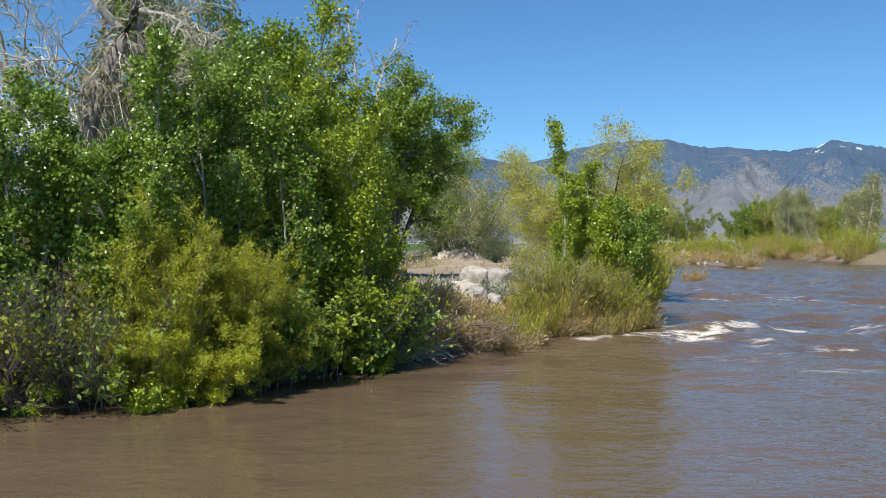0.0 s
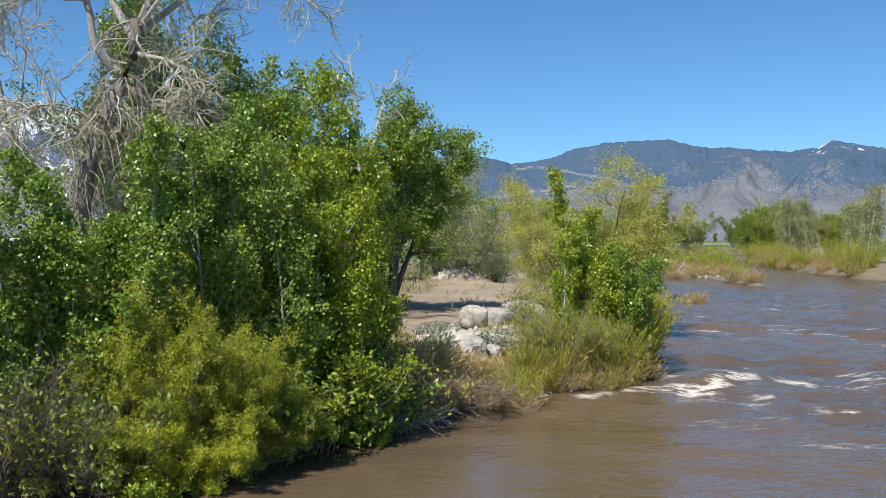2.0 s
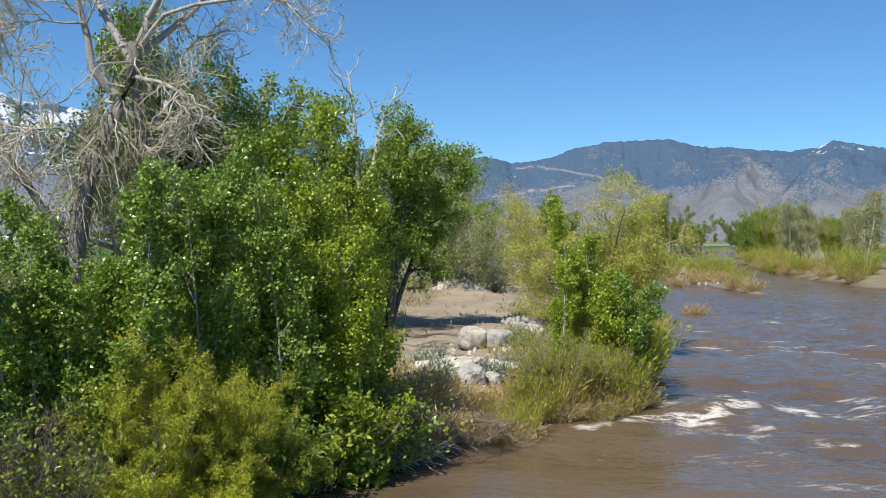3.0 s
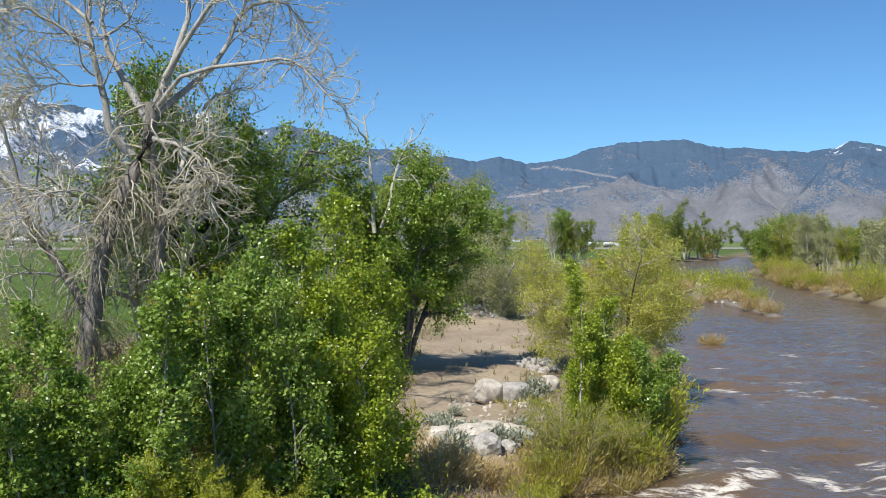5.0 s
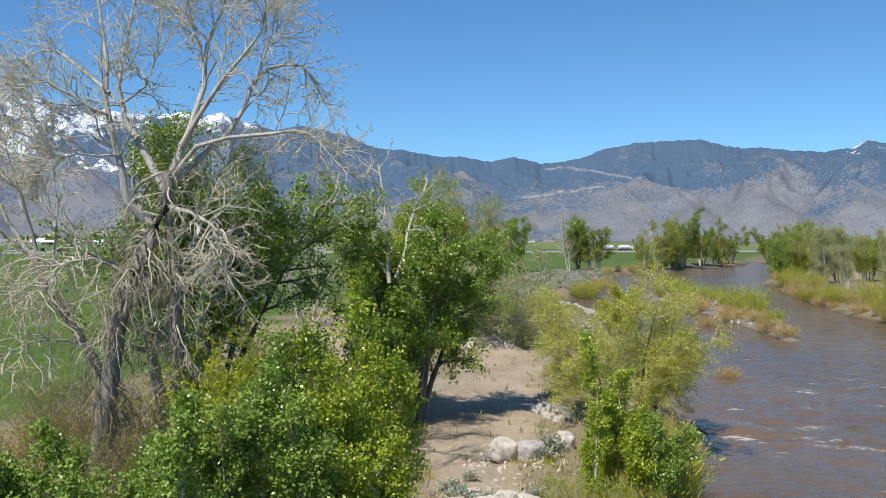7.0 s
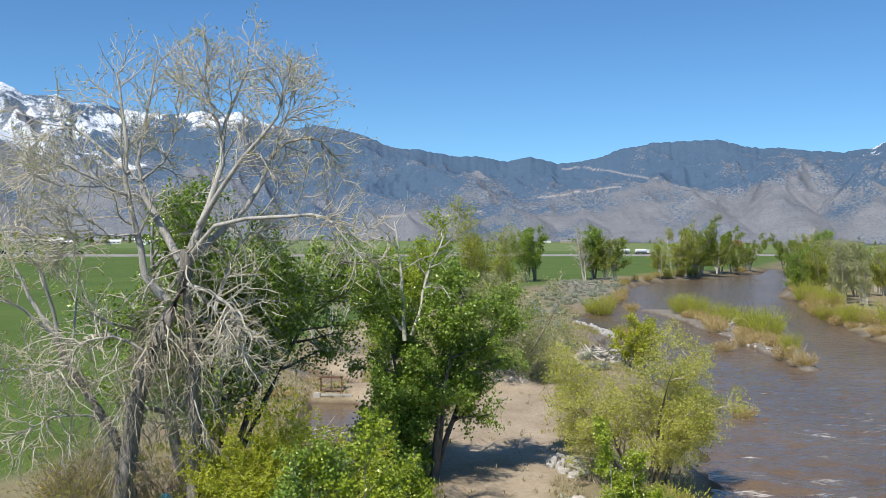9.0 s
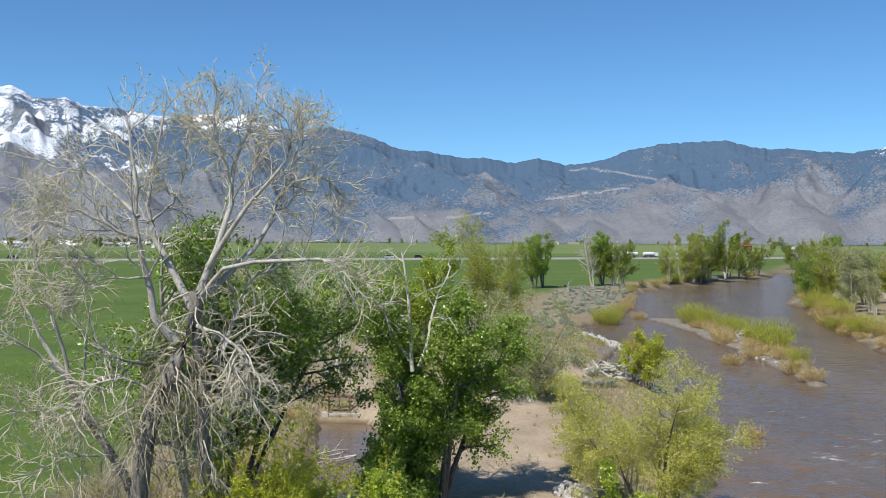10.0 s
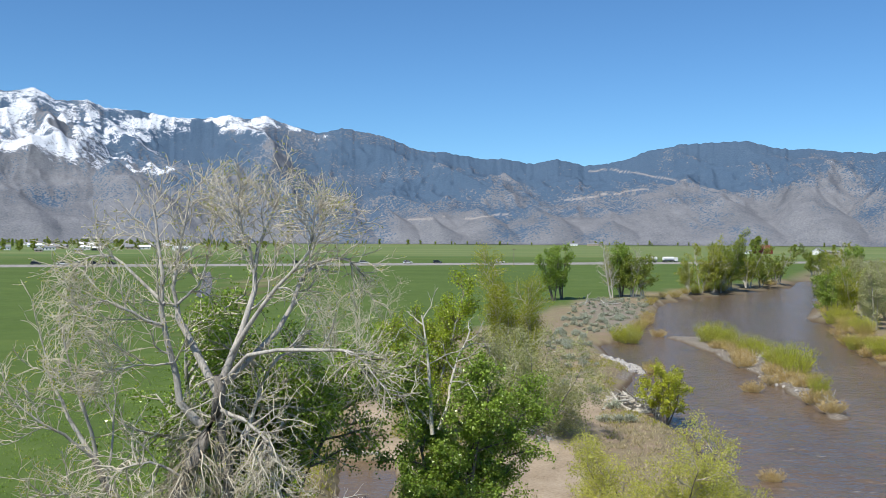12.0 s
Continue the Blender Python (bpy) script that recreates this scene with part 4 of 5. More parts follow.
def snag_tree():
    """Leafy below, with a bare white broken top."""
    ob = plant("snag_tree", "green cottonwood with a bare bleached dead top", "tree", on_ground(-2.6, 39.5), 64,
               (5, 7.4, 0.5, 20, 0.02, 0.06), (13, 0.3, 2.1, 56, 0.0, 0.12, 0.25), (8, 0.15, 1.0, 50, -0.02, 0.16, 0.3), None,
               (LEAF_DEEP, 96, 0.088, 0.14, 1.25), BARK_DARK, TWIG_BROWN, 0.14, "", 0, True, 4, (0.07, 0.0))
    plant("cottonwood", "narrow dark green cottonwood beside the dead-topped one", "tree", on_ground(-3.9, 38.7), 166,
          (4, 4.6, 0.4, 12, 0.02, 0.06), (14, 0.08, 1.35, 52, 0.03, 0.12, 0.4), (8, 0.15, 0.75, 50, 0.0, 0.16, 0.3), None,
          (LEAF_DEEP, 66, 0.088, 0.1, 1.25), BARK_DARK, TWIG_BROWN, 0.08, "", 0, True)
    rng = np.random.default_rng(65)
    s = np.array([[-0.75, -0.5, 5.4], [-0.5, -0.5, 5.6], [-0.9, -0.4, 5.8]])
    S = trace(rng, s, np.array([[0.02, 0, 1.0], [0.55, 0.1, 1.0], [-0.5, 0.1, 1.0]]), np.array([4.7, 4.2, 3.8]), 10, 0.0, 0.13)
    B, t = sprout(rng, S, 8, 0.3, 2.1, 62, 6, 0.02, 0.24, 0.3)
    C, _ = sprout(rng, B, 4, 0.25, 0.6, 45, 4, 0.04, 0.2, 0.3)
    put_part("dead_top", raw_mesh("dead_top", *joined([tubes(S, [0.09, 0.075, 0.06], [0.03, 0.025, 0.02], 7), tubes(B, np.full(len(B), 0.028), np.full(len(B), 0.01), 5), tubes(C, np.full(len(C), 0.011), np.full(len(C), 0.005), 3)]), BARK_WHITE), ob, "bleached bare dead top")


snag_tree()
plant("cottonwood", "leafy dark green young cottonwood beside the canal", "tree", on_ground(-4.2, 35.2), 164,
      (4, 3.0, 0.4, 14, 0.02, 0.06), (14, 0.08, 1.5, 52, 0.03, 0.12, 0.4), (8, 0.15, 0.75, 50, 0.0, 0.16, 0.3), None,
      (LEAF_GREEN, 60, 0.086, 0.1, 1.25), BARK_DARK, TWIG_BROWN, 0.08, "", 0, True)
plant("cottonwood", "upright bright green cottonwood by the dirt track", "tree", on_ground(-6.2, 63.0), 66,
      (4, 10.3, 0.6, 11, 0.03, 0.05), (18, 0.15, 2.3, 45, 0.1, 0.1, 0.5), (7, 0.2, 1.1, 48, 0.05, 0.14, 0.3), None,
      (LEAF_BRIGHT, 46, 0.11, 0.16, 1.25), BARK_GREY, TWIG_BROWN, 0.15)
plant("cottonwood", "tall cottonwood in thin yellow-green spring leaf", "tree", on_ground(0.2, 74.0), 67,
      (4, 11.5, 0.5, 16, 0.03, 0.05), (16, 0.25, 2.6, 42, 0.08, 0.1, 0.5), (8, 0.2, 1.3, 45, 0.05, 0.14, 0.3), None,
      (LEAF_OLIVE, 60, 0.085, 0.25, 1.25), BARK_WHITE, TWIG_PALE, 0.15)
for x, y, h, seed in ((0.9, 63.5, 6.8, 68), (2.1, 67, 5.2, 69), (-0.6, 68, 7.5, 70)):
    plant("willow_tree", "grey-green willow with drooping pale twigs", "tree", on_ground(x, y), seed,
          (7, h, 0.7, 34, 0.0, 0.07), (10, 0.12, 2.0, 52, -0.05, 0.14, 0.4), (7, 0.2, 1.1, 45, -0.1, 0.16, 0.3), None,
          (LEAF_PALE, 28, 0.075, 0.18, 1.8), TRUNK_OLD, TWIG_PALE, 0.07, "grey willows")

# ---- templates for trees and shrubs farther off, copied about ----


def far_tree(kind_, seed, h, leaf, bark, twig, per, size, label, lean=14, stems=3, droop=0.05, width=0.34):
    return plant(kind_, label, "tree", (0, 0, 0), seed, (stems, h, 0.35, lean, 0.02, 0.06), (11, 0.18, width * h, 48, droop, 0.12, 0.45), (7, 0.15, 0.13 * h, 48, droop, 0.16, 0.3), None,
                 (leaf, per, size, 0.2, 1.3) if leaf else None, bark, twig, 0.018 * h, "trees along the river", seg=2)


def clump(name, seed, h, spread, leaf, label, count=420, wide=0.5, category="shrub", group="bank shrubs", thin=0.02):
    """A shock of slender upright stems and blades: two parts."""
    rng = np.random.default_rng(seed)
    ob = thing(name, label, category, (0, 0, 0), group)
    ang, rad = rng.random(count) * 2 * np.pi, np.sqrt(rng.random(count)) * wide
    start = np.stack([np.cos(ang) * rad, np.sin(ang) * rad, np.full(count, -0.15)], 1)
    out = np.radians(spread) * (rad / wide)
    way = np.stack([np.cos(ang) * np.sin(out), np.sin(ang) * np.sin(out), np.cos(out)], 1)
    S = trace(rng, start, way, h * rng.uniform(0.55, 1.1, count), 3, -0.03, 0.08)
    tagged(put_part("stem", raw_mesh("stem", *tubes(S[: count // 3], np.full(count // 3, thin * 0.6), np.full(count // 3, thin * 0.2), 3), TWIG_BROWN if leaf is not BLADE_STRAW else TWIG_PALE), ob), kind="stuff")
    at, ax = on_twigs(rng, S, 6, 0.12, 0.05)
    tagged(put_part("leaf", raw_mesh("leaf", *blades(rng, at, thin * 2.4, 5.0, 0.0, ax), leaf, False), ob), kind="stuff")
    return ob


def strew(ob, spots, first=True, rng=np.random.default_rng(5), label=None):
    """Stand the template at its first spot and copies of it at the others: (x, y, size)."""
    for n, (x, y, size) in enumerate(spots):
        z = ground_height(x, y)
        while y > 200 and x < 0.4 * y and z < 0.5:
            x, y = x + 3 * x / (y - 4), y + 3
            z = ground_height(x, y)
        z = max(z, -0.05)
        m = Matrix.LocRotScale((x, y, z), Euler((0, 0, rng.random() * 6.28)), (size * rng.uniform(0.92, 1.08), size * rng.uniform(0.92, 1.08), size))
        if n == 0 and first:
            ob.matrix_basis = m
        else:
            made = copy_thing(ob, pose(0, 0, 0))
            made.matrix_basis = m


TREE_GREEN = far_tree("cottonwood", 81, 10.0, LEAF_MEADOW, BARK_GREY, TWIG_BROWN, 22, 0.21, "rounded green cottonwood on the river plain", 22, 4, 0.03, 0.36)
TREE_OLIVE = far_tree("cottonwood", 82, 10.0, LEAF_OLIVE, BARK_WHITE, TWIG_PALE, 18, 0.2, "cottonwood in yellow-green young leaf", 20, 4, 0.04, 0.34)
TREE_PALE = far_tree("aspen", 83, 9.0, LEAF_PALE, BARK_WHITE, TWIG_MID, 10, 0.17, "slender pale aspen in thin grey-green leaf", 7, 4, 0.09, 0.2)
TREE_BARE = far_tree("bare_tree", 84, 11.0, None, BARK_WHITE, BARK_WHITE, 0, 0, "white-barked leafless cottonwood on the plain", 18, 3, 0.05, 0.28)
TREE_DEEP = far_tree("cottonwood", 85, 8.0, LEAF_DEEP, BARK_DARK, TWIG_BROWN, 22, 0.2, "compact dark green tree on the plain", 10, 3, 0.06, 0.3)
SHRUB_GREEN = clump("willow_shrub", 91, 2.6, 32, LEAF_SPRING, "green willow clump at the waterside", 400, 0.8)
SHRUB_STRAW = clump("dry_reeds", 92, 1.3, 45, BLADE_STRAW, "straw-coloured clump of dry reeds", 220, 0.6, "reeds", "dry reeds")
SHRUB_GOLD = clump("willow_shrub", 93, 2.0, 38, BLADE_GOLD, "golden-stemmed willow clump at the waterside", 220, 0.6)

rng = np.random.default_rng(7)
belt = []
for n in range(46):
    y = 108 + 128 * (n + rng.random()) / 46
    belt.append((np.interp(y, [104, 132, 162, 203, 232], [41, 45.5, 54, 65, 76]) + 4.0 + 16 * rng.random() ** 1.3, y, rng.uniform(0.65, 1.0)))
strew(TREE_GREEN, [(26.5, 217, 1.2), (56, 251, 1.55), (60.5, 248, 1.3), (67, 262, 0.9), (71.5, 263, 1.15), (111, 357, 1.2), (60, 186, 0.85), (88, 262, 1.1), (52.5, 240, 1.0), (118, 372, 0.9), (98, 305, 1.0)])
strew(TREE_OLIVE, [(x, y, k * 0.85) for x, y, k in belt[2::9]] + [(43, 223, 1.25), (47, 228, 1.0), (62, 257, 0.9), (84, 246, 1.1), (57, 165, 0.85), (24, 220, 1.0), (76, 226, 0.95), (66, 196, 0.8), (40, 221, 0.8), (131, 385, 1.0)])
strew(TREE_BARE, [(21.6, 214, 1.1), (29.0, 218, 1.0), (50, 233, 0.9), (81, 240, 1.15), (63, 195, 0.75), (72, 262, 0.8)])
strew(TREE_DEEP, [(9.5, 205, 1.3), (7.8, 202, 1.15), (24.3, 219, 1.3), (57.5, 172, 0.95), (61, 160, 0.95), (86, 242, 1.3), (64, 286, 1.0), (70, 168, 0.8), (54.5, 168, 0.8)])
strew(TREE_PALE, belt[0::3] + belt[1::3] + belt[5::9] + belt[8::9])
rng = np.random.default_rng(9)
bank = []
for n in range(84):
    y = 92 + 146 * n / 84 + rng.random() * 2
    bank.append((np.interp(y, [92, 104, 132, 162, 203, 232], [39.2, 40.2, 45, 53, 64.2, 74.5]) + rng.uniform(-0.3, 3.4), y, rng.uniform(0.7, 1.25)))
strew(SHRUB_GOLD, bank[0::6] + bank[4::6] + [(26.6, 121, 0.8), (29.2, 112, 0.7), (29.3, 97, 0.7), (26.0, 84, 0.6)] + [(17.5, 141, 1.0), (23.5, 170, 0.8), (65, 250, 1.0), (14.2, 103, 0.7), (19.5, 150, 0.9), (60, 228, 0.9), (29.5, 207, 1.0), (33, 215, 0.8), (37.5, 225, 1.1), (41.5, 234, 1.0), (48, 244, 0.9), (55, 255, 1.1), (27.5, 197, 0.8)])
isle = [(26.0, 130, 1.15), (26.7, 127.5, 1.2), (27.2, 125, 0.95), (28.0, 117, 1.05), (28.6, 114.5, 0.9), (28.2, 104, 1.2), (28.9, 101.5, 1.25), (28.4, 99, 1.0), (27.2, 88.5, 0.7), (15.2, 129, 1.15), (14.2, 131, 0.95)]
strew(SHRUB_GREEN, isle + bank[1::6] + bank[3::12] + [(44, 219, 1.2), (41, 217, 1.1), (47, 222, 1.2)])
strew(SHRUB_STRAW, bank[2::3] + [(14.8, 58.2, 0.62), (21.8, 90.5, 0.9), (25.0, 106.5, 1.1), (25.6, 110, 1.2), (26.2, 100, 1.0), (26.6, 96, 1.1), (26.8, 92.5, 1.0), (25.4, 84, 1.0), (25.4, 79.5, 0.9), (26.9, 119, 1.2), (25.6, 123, 1.0), (26.3, 114, 1.1), (25.0, 95, 0.9), (27.3, 103, 0.9), (14.4, 101.5, 0.9), (20.5, 139, 1.0), (22, 163, 1.1), (21.5, 158, 0.9), (60.5, 226, 1.1), (66, 244, 1.0), (57, 215, 0.9), (56.5, 176, 1.0)])

# tall grass and reeds round the slim cottonwoods
GRASS_GREEN = clump("tall_grass", 94, 1.9, 26, LEAF_SPRING, "tall yellow-green grass at the water's edge", 520, 0.55, "grass", "tall grass", 0.014)
GRASS_GOLD = clump("tall_grass", 95, 1.0, 30, BLADE_GOLD, "short golden grass at the water's edge", 380, 0.35, "grass", "tall grass", 0.009)
GRASS_STRAW = clump("dry_grass", 96, 0.8, 45, BLADE_STRAW, "bleached dry grass on the bank", 360, 0.45, "grass", "dry grass", 0.011)
strew(GRASS_GREEN, [(4.0, 27.6, 0.9), (4.7, 29.4, 1.2), (5.2, 30.9, 1.2), (5.5, 32.6, 1.1), (6.1, 35.0, 0.9), (4.6, 28.9, 1.1), (5.0, 30.2, 1.15), (4.3, 29.6, 1.1), (5.3, 32.0, 1.1), (5.7, 33.8, 1.0), (4.3, 27.6, 0.8), (5.4, 31.6, 1.0), (2.2, 25.9, 0.6), (1.6, 24.6, 0.5)])
strew(GRASS_GOLD, [(2.4, 26.3, 1.3), (3.0, 26.9, 1.5), (4.3, 27.9, 1.4), (4.8, 28.5, 1.2), (1.9, 25.8, 1.0), (4.1, 26.8, 1.1), (4.5, 27.4, 1.0), (3.2, 26.5, 0.8), (3.6, 26.2, 0.9)])
strew(GRASS_STRAW, [(2.9, 27.4, 0.9), (2.2, 27.2, 0.8), (3.7, 27.5, 0.9), (2.5, 28.2, 0.9), (2.6, 26.1, 1.0), (3.4, 27.3, 1.1), (2.0, 26.6, 0.9), (1.4, 24.2, 0.8), (0.6, 23.8, 0.8), (-0.2, 23.5, 0.9), (-0.6, 24.6, 1.0), (4.9, 28.4, 0.9), (-0.9, 25.8, 1.0), (0.2, 25.4, 0.9), (0.9, 25.6, 0.8), (1.5, 26.0, 0.9), (-0.4, 25.2, 0.9), (-14.0, 33, 1.4), (-15, 36, 1.3), (-13.2, 31, 1.3), (-4.4, 34, 1.0), (-4.0, 29, 1.0), (-12.6, 57, 0.9), (-6.2, 57.5, 0.8), (-4.6, 60, 1.0), (-6.0, 63.5, 1.1), (-12.5, 66, 1.2), (-12.4, 45, 1.2)])

# ---- stones ----


def stone_mesh(seed, dims, material, cuts=2, rough=0.22):
    bm = bmesh.new()
    bmesh.ops.create_icosphere(bm, subdivisions=cuts, radius=0.5)
    off = Vector((seed * 3.1, seed * 1.7, seed * 0.9))
    for v in bm.verts:
        p = v.co.normalized()
        q = Vector([math.copysign(abs(c) ** 0.72, c) for c in p]) * 0.5
        q *= 1 + rough * noise.noise(p * 1.3 + off) + rough * 0.5 * noise.noise(p * 3.1 + off)
        v.co = Vector((q.x * dims[0], q.y * dims[1], q.z * dims[2]))
    for f in bm.faces:
        f.smooth = cuts > 3
    me = bpy.data.meshes.new("stone")
    bm.to_mesh(me)
    bm.free()
    me.materials.append(material)
    return me


def boulder(x, y, dims, seed, material, label, turn=0.0, sink=0.2, smooth_=True):
    ob = new("boulder", stone_mesh(seed, dims, material, 4 if smooth_ else 3, 0.16 if smooth_ else 0.3))
    ob.matrix_basis = pose(x, y, ground_height(x, y) + dims[2] * (0.5 - sink), 0, 0, turn)
    return tagged(ob, label, "boulder", "boulders on the bank")


boulder(0.86, 34.0, (0.95, 0.9, 0.8), 1, ROCK_PALE, "round cream boulder beside the dirt track", 10, 0.1)
boulder(1.75, 34.1, (1.0, 0.9, 0.7), 2, ROCK_GREY, "grey boulder beside the dirt track", 40)
boulder(3.0, 35.4, (0.6, 0.8, 0.75), 3, ROCK_PALE, "small pale boulder beside the dirt track", 20)
for n, (x, y, a, b, c) in enumerate(((-0.35, 27.4, 0.7, 0.65, 0.6), (0.3, 28.0, 1.0, 0.8, 0.65), (0.8, 28.9, 0.9, 0.65, 0.5), (0.6, 27.2, 0.8, 0.65, 0.55), (1.35, 28.9, 0.8, 0.6, 0.4), (-0.6, 28.4, 0.65, 0.7, 0.55), (1.75, 28.3, 0.6, 0.5, 0.35), (-0.2, 29.4, 0.8, 0.65, 0.4), (-0.9, 26.5, 0.6, 0.55, 0.5), (1.2, 27.5, 0.5, 0.4, 0.35))):
    boulder(x, y, (a, b, c), 10 + n, ROCK_PALE if n % 3 else ROCK_GREY, "angular pale granite boulder on the bank", 37 * n, 0.3, False)


def stones(name, label, spots, material, seed, category="stones", group="riprap"):
    """A pile of separate stones: each one a part on one of six shared meshes."""
    rng = random.Random(seed)
    kinds = [stone_mesh(seed + i, (1, rng.uniform(0.6, 0.9), rng.uniform(0.5, 0.7)), material, 2, 0.35) for i in range(6)]
    x0, y0 = spots[0][:2]
    ob = thing(name, label, category, (x0, y0, ground_height(x0, y0)), group)
    for x, y, up, size in spots:
        p = put_part("stone", rng.choice(kinds), ob)
        z = ground_height(x, y) + up - ground_height(x0, y0)
        p.matrix_basis = Matrix.LocRotScale((x - x0, y - y0, z), Euler([rng.random() * 6 for _ in range(3)]), (size,) * 3)
    return ob


rng = random.Random(3)


def heap(x, y, lx, ly, turn, n, lo, hi, high):
    out, c, s = [], math.cos(radians(turn)), math.sin(radians(turn))
    for _ in range(n):
        u, v = rng.uniform(-1, 1), rng.uniform(-1, 1)
        if u * u + v * v > 1:
            u, v = u * 0.6, v * 0.6
        out.append((x + c * u * lx - s * v * ly, y + s * u * lx + c * v * ly, rng.random() * high * max(0, 1 - u * u - v * v), rng.uniform(lo, hi)))
    return out


stones("riprap", "heap of pale angular riprap at the water", heap(11.6, 105.5, 2.0, 5.5, 12, 290, 0.2, 0.6, 0.55), ROCK_GREY, 20)
stones("riprap", "grey riprap stones on the track's edge", heap(3.2, 42.0, 0.8, 1.8, 10, 70, 0.18, 0.5, 0.3), ROCK_GREY, 30)
stones("rubble", "loose rubble stones on the bank", heap(1.0, 31.0, 1.9, 4.5, 0, 130, 0.06, 0.22, 0.0), ROCK_PALE, 40)
stones("rubble", "clods and stones on the dirt mound", heap(0.6, 62.3, 1.8, 1.4, 0, 60, 0.1, 0.35, 0.0), ROCK_PALE, 50)
stones("riprap", "stones along the gravel island", heap(26.4, 108, 1.4, 24, -3, 90, 0.12, 0.4, 0.03), ROCK_GREY, 60)


# ---- driftwood and brush ----
def sticks(name, label, x, y, n, lx, ly, length, thick, material, seed, high, category="driftwood", flat=0.25):
    rng = np.random.default_rng(seed)
    ob = thing(name, label, category, on_ground(x, y))
    th = rng.random(n) * 2 * np.pi
    start = np.stack([rng.normal(0, lx * 0.5, n), rng.normal(0, ly * 0.5, n), rng.random(n) * high], 1)
    way = np.stack([np.cos(th), np.sin(th), rng.normal(0, flat, n)], 1)
    S = trace(rng, start - way * length * 0.3, way, length * rng.uniform(0.4, 1.1, n), 5, 0.0, 0.13)
    r = thick * rng.uniform(0.4, 1.2, n)
    big = n if n <= 60 else 0
    for i in range(big):
        put_part("branch", raw_mesh("branch", *tubes(S[i:i + 1], r[i:i + 1], r[i:i + 1] * 0.4, 6), material), ob)
    rest = [tubes(S, r, r * 0.3, 4)] if not big else []
    B, _ = sprout(rng, S, 5, 0.2, length * 0.4, 40, 4, 0.05, 0.18, 0.3)
    rest.append(tubes(B, np.full(len(B), thick * 0.3), np.full(len(B), thick * 0.1), 3))
    tagged(put_part("twig", raw_mesh("twig", *joined(rest), material), ob), kind="stuff")
    return ob


sticks("brush_heap", "washed-up heap of dry grey-brown brush", 0.3, 23.5, 130, 1.3, 0.6, 1.3, 0.014, TWIG_BROWN, 101, 0.45, "brush")
sticks("brush_heap", "pale dead brush lying at the waterline", -1.0, 22.2, 90, 0.9, 0.5, 1.2, 0.013, TWIG_PALE, 102, 0.35, "brush")
sticks("brush_heap", "dead brush under the bank shrubs", -6.4, 17.3, 90, 1.6, 0.5, 1.6, 0.013, TWIG_BROWN, 103, 0.5, "brush")
sticks("brush_heap", "grey dead brush among the grass", 3.2, 26.4, 80, 0.9, 0.4, 0.9, 0.012, TWIG_PALE, 104, 0.3, "brush")
sticks("driftwood_pile", "pile of bleached driftwood logs and roots", 9.2, 77.5, 46, 2.4, 2.6, 3.2, 0.17, BARK_WHITE, 105, 1.2)
sticks("driftwood_log", "bleached logs stranded on the gravel island", 26.5, 112, 12, 1.2, 7, 3.0, 0.12, BARK_WHITE, 106, 0.3)
sticks("fallen_branch", "fallen pale branches across the canal edge", -8.9, 50.5, 7, 0.8, 0.8, 3.2, 0.06, BARK_WHITE, 107, 0.5)
sticks("dead_shrub", "white dead shrub on the island's tip", 25.9, 82, 16, 0.3, 0.3, 1.6, 0.035, BARK_WHITE, 108, 0.6, "shrub", 1.2)
sticks("driftwood_log", "grey logs lying on the sagebrush flat", 17, 190, 10, 6, 6, 4.5, 0.2, BARK_GREY, 109, 0.3)


# ---- sagebrush ----
def sage_mesh(seed):
    rng = np.random.default_rng(seed)
    n = 44
    way = unit(rng.normal(0, 1, (n, 3)) + np.array([0, 0, 0.9]))
    way[:, 2] = np.abs(way[:, 2])
    S = trace(rng, rng.normal(0, 0.06, (n, 3)) * np.array([1, 1, 0]), way, 0.42 * rng.uniform(0.6, 1.1, n), 3, 0.05, 0.12)
    at, ax = on_twigs(rng, S, 9, 0.25, 0.04)
    return S[:, ::2] if S.shape[1] % 2 else S, blades(rng, at, 0.045, 2.4, 0.3, ax * 0.7)


S_, leaves = sage_mesh(111)
SAGE = thing("sagebrush", "low grey-green sagebrush on dry ground", "shrub", (0, 0, 0), "sagebrush")
tagged(put_part("stem", raw_mesh("stem", *tubes(S_, np.full(len(S_), 0.01), np.full(len(S_), 0.004), 3), TWIG_BROWN), SAGE), kind="stuff")
tagged(put_part("leaf", raw_mesh("leaf", *leaves, LEAF_SAGE, False), SAGE), kind="stuff")
rng = np.random.default_rng(8)
spots = [(2.5, 34.8, 1.5), (2.1, 33.9, 1.1), (2.9, 36.2, 1.0), (-0.45, 28.9, 1.4), (0.3, 28.6, 1.1), (-0.2, 26.6, 1.4), (0.95, 28.0, 1.2), (-0.2, 31.0, 0.8), (1.7, 29.6, 0.9), (-0.75, 30.1, 1.0), (1.5, 27.8, 1.1)]
for n in range(230):
    y = rng.uniform(112, 212)
    left, right = np.interp(y, [112, 130, 175, 212], [3, 5, 9, 13]), np.interp(y, [112, 130, 136, 176, 212], [9, 9, 15, 24, 30])
    spots.append((rng.uniform(left, right), y, rng.uniform(0.7, 1.8)))
for n in range(40):
    spots.append((rng.uniform(-6, 9), rng.uniform(66, 112), rng.uniform(0.8, 1.8)))
strew(SAGE, spots)


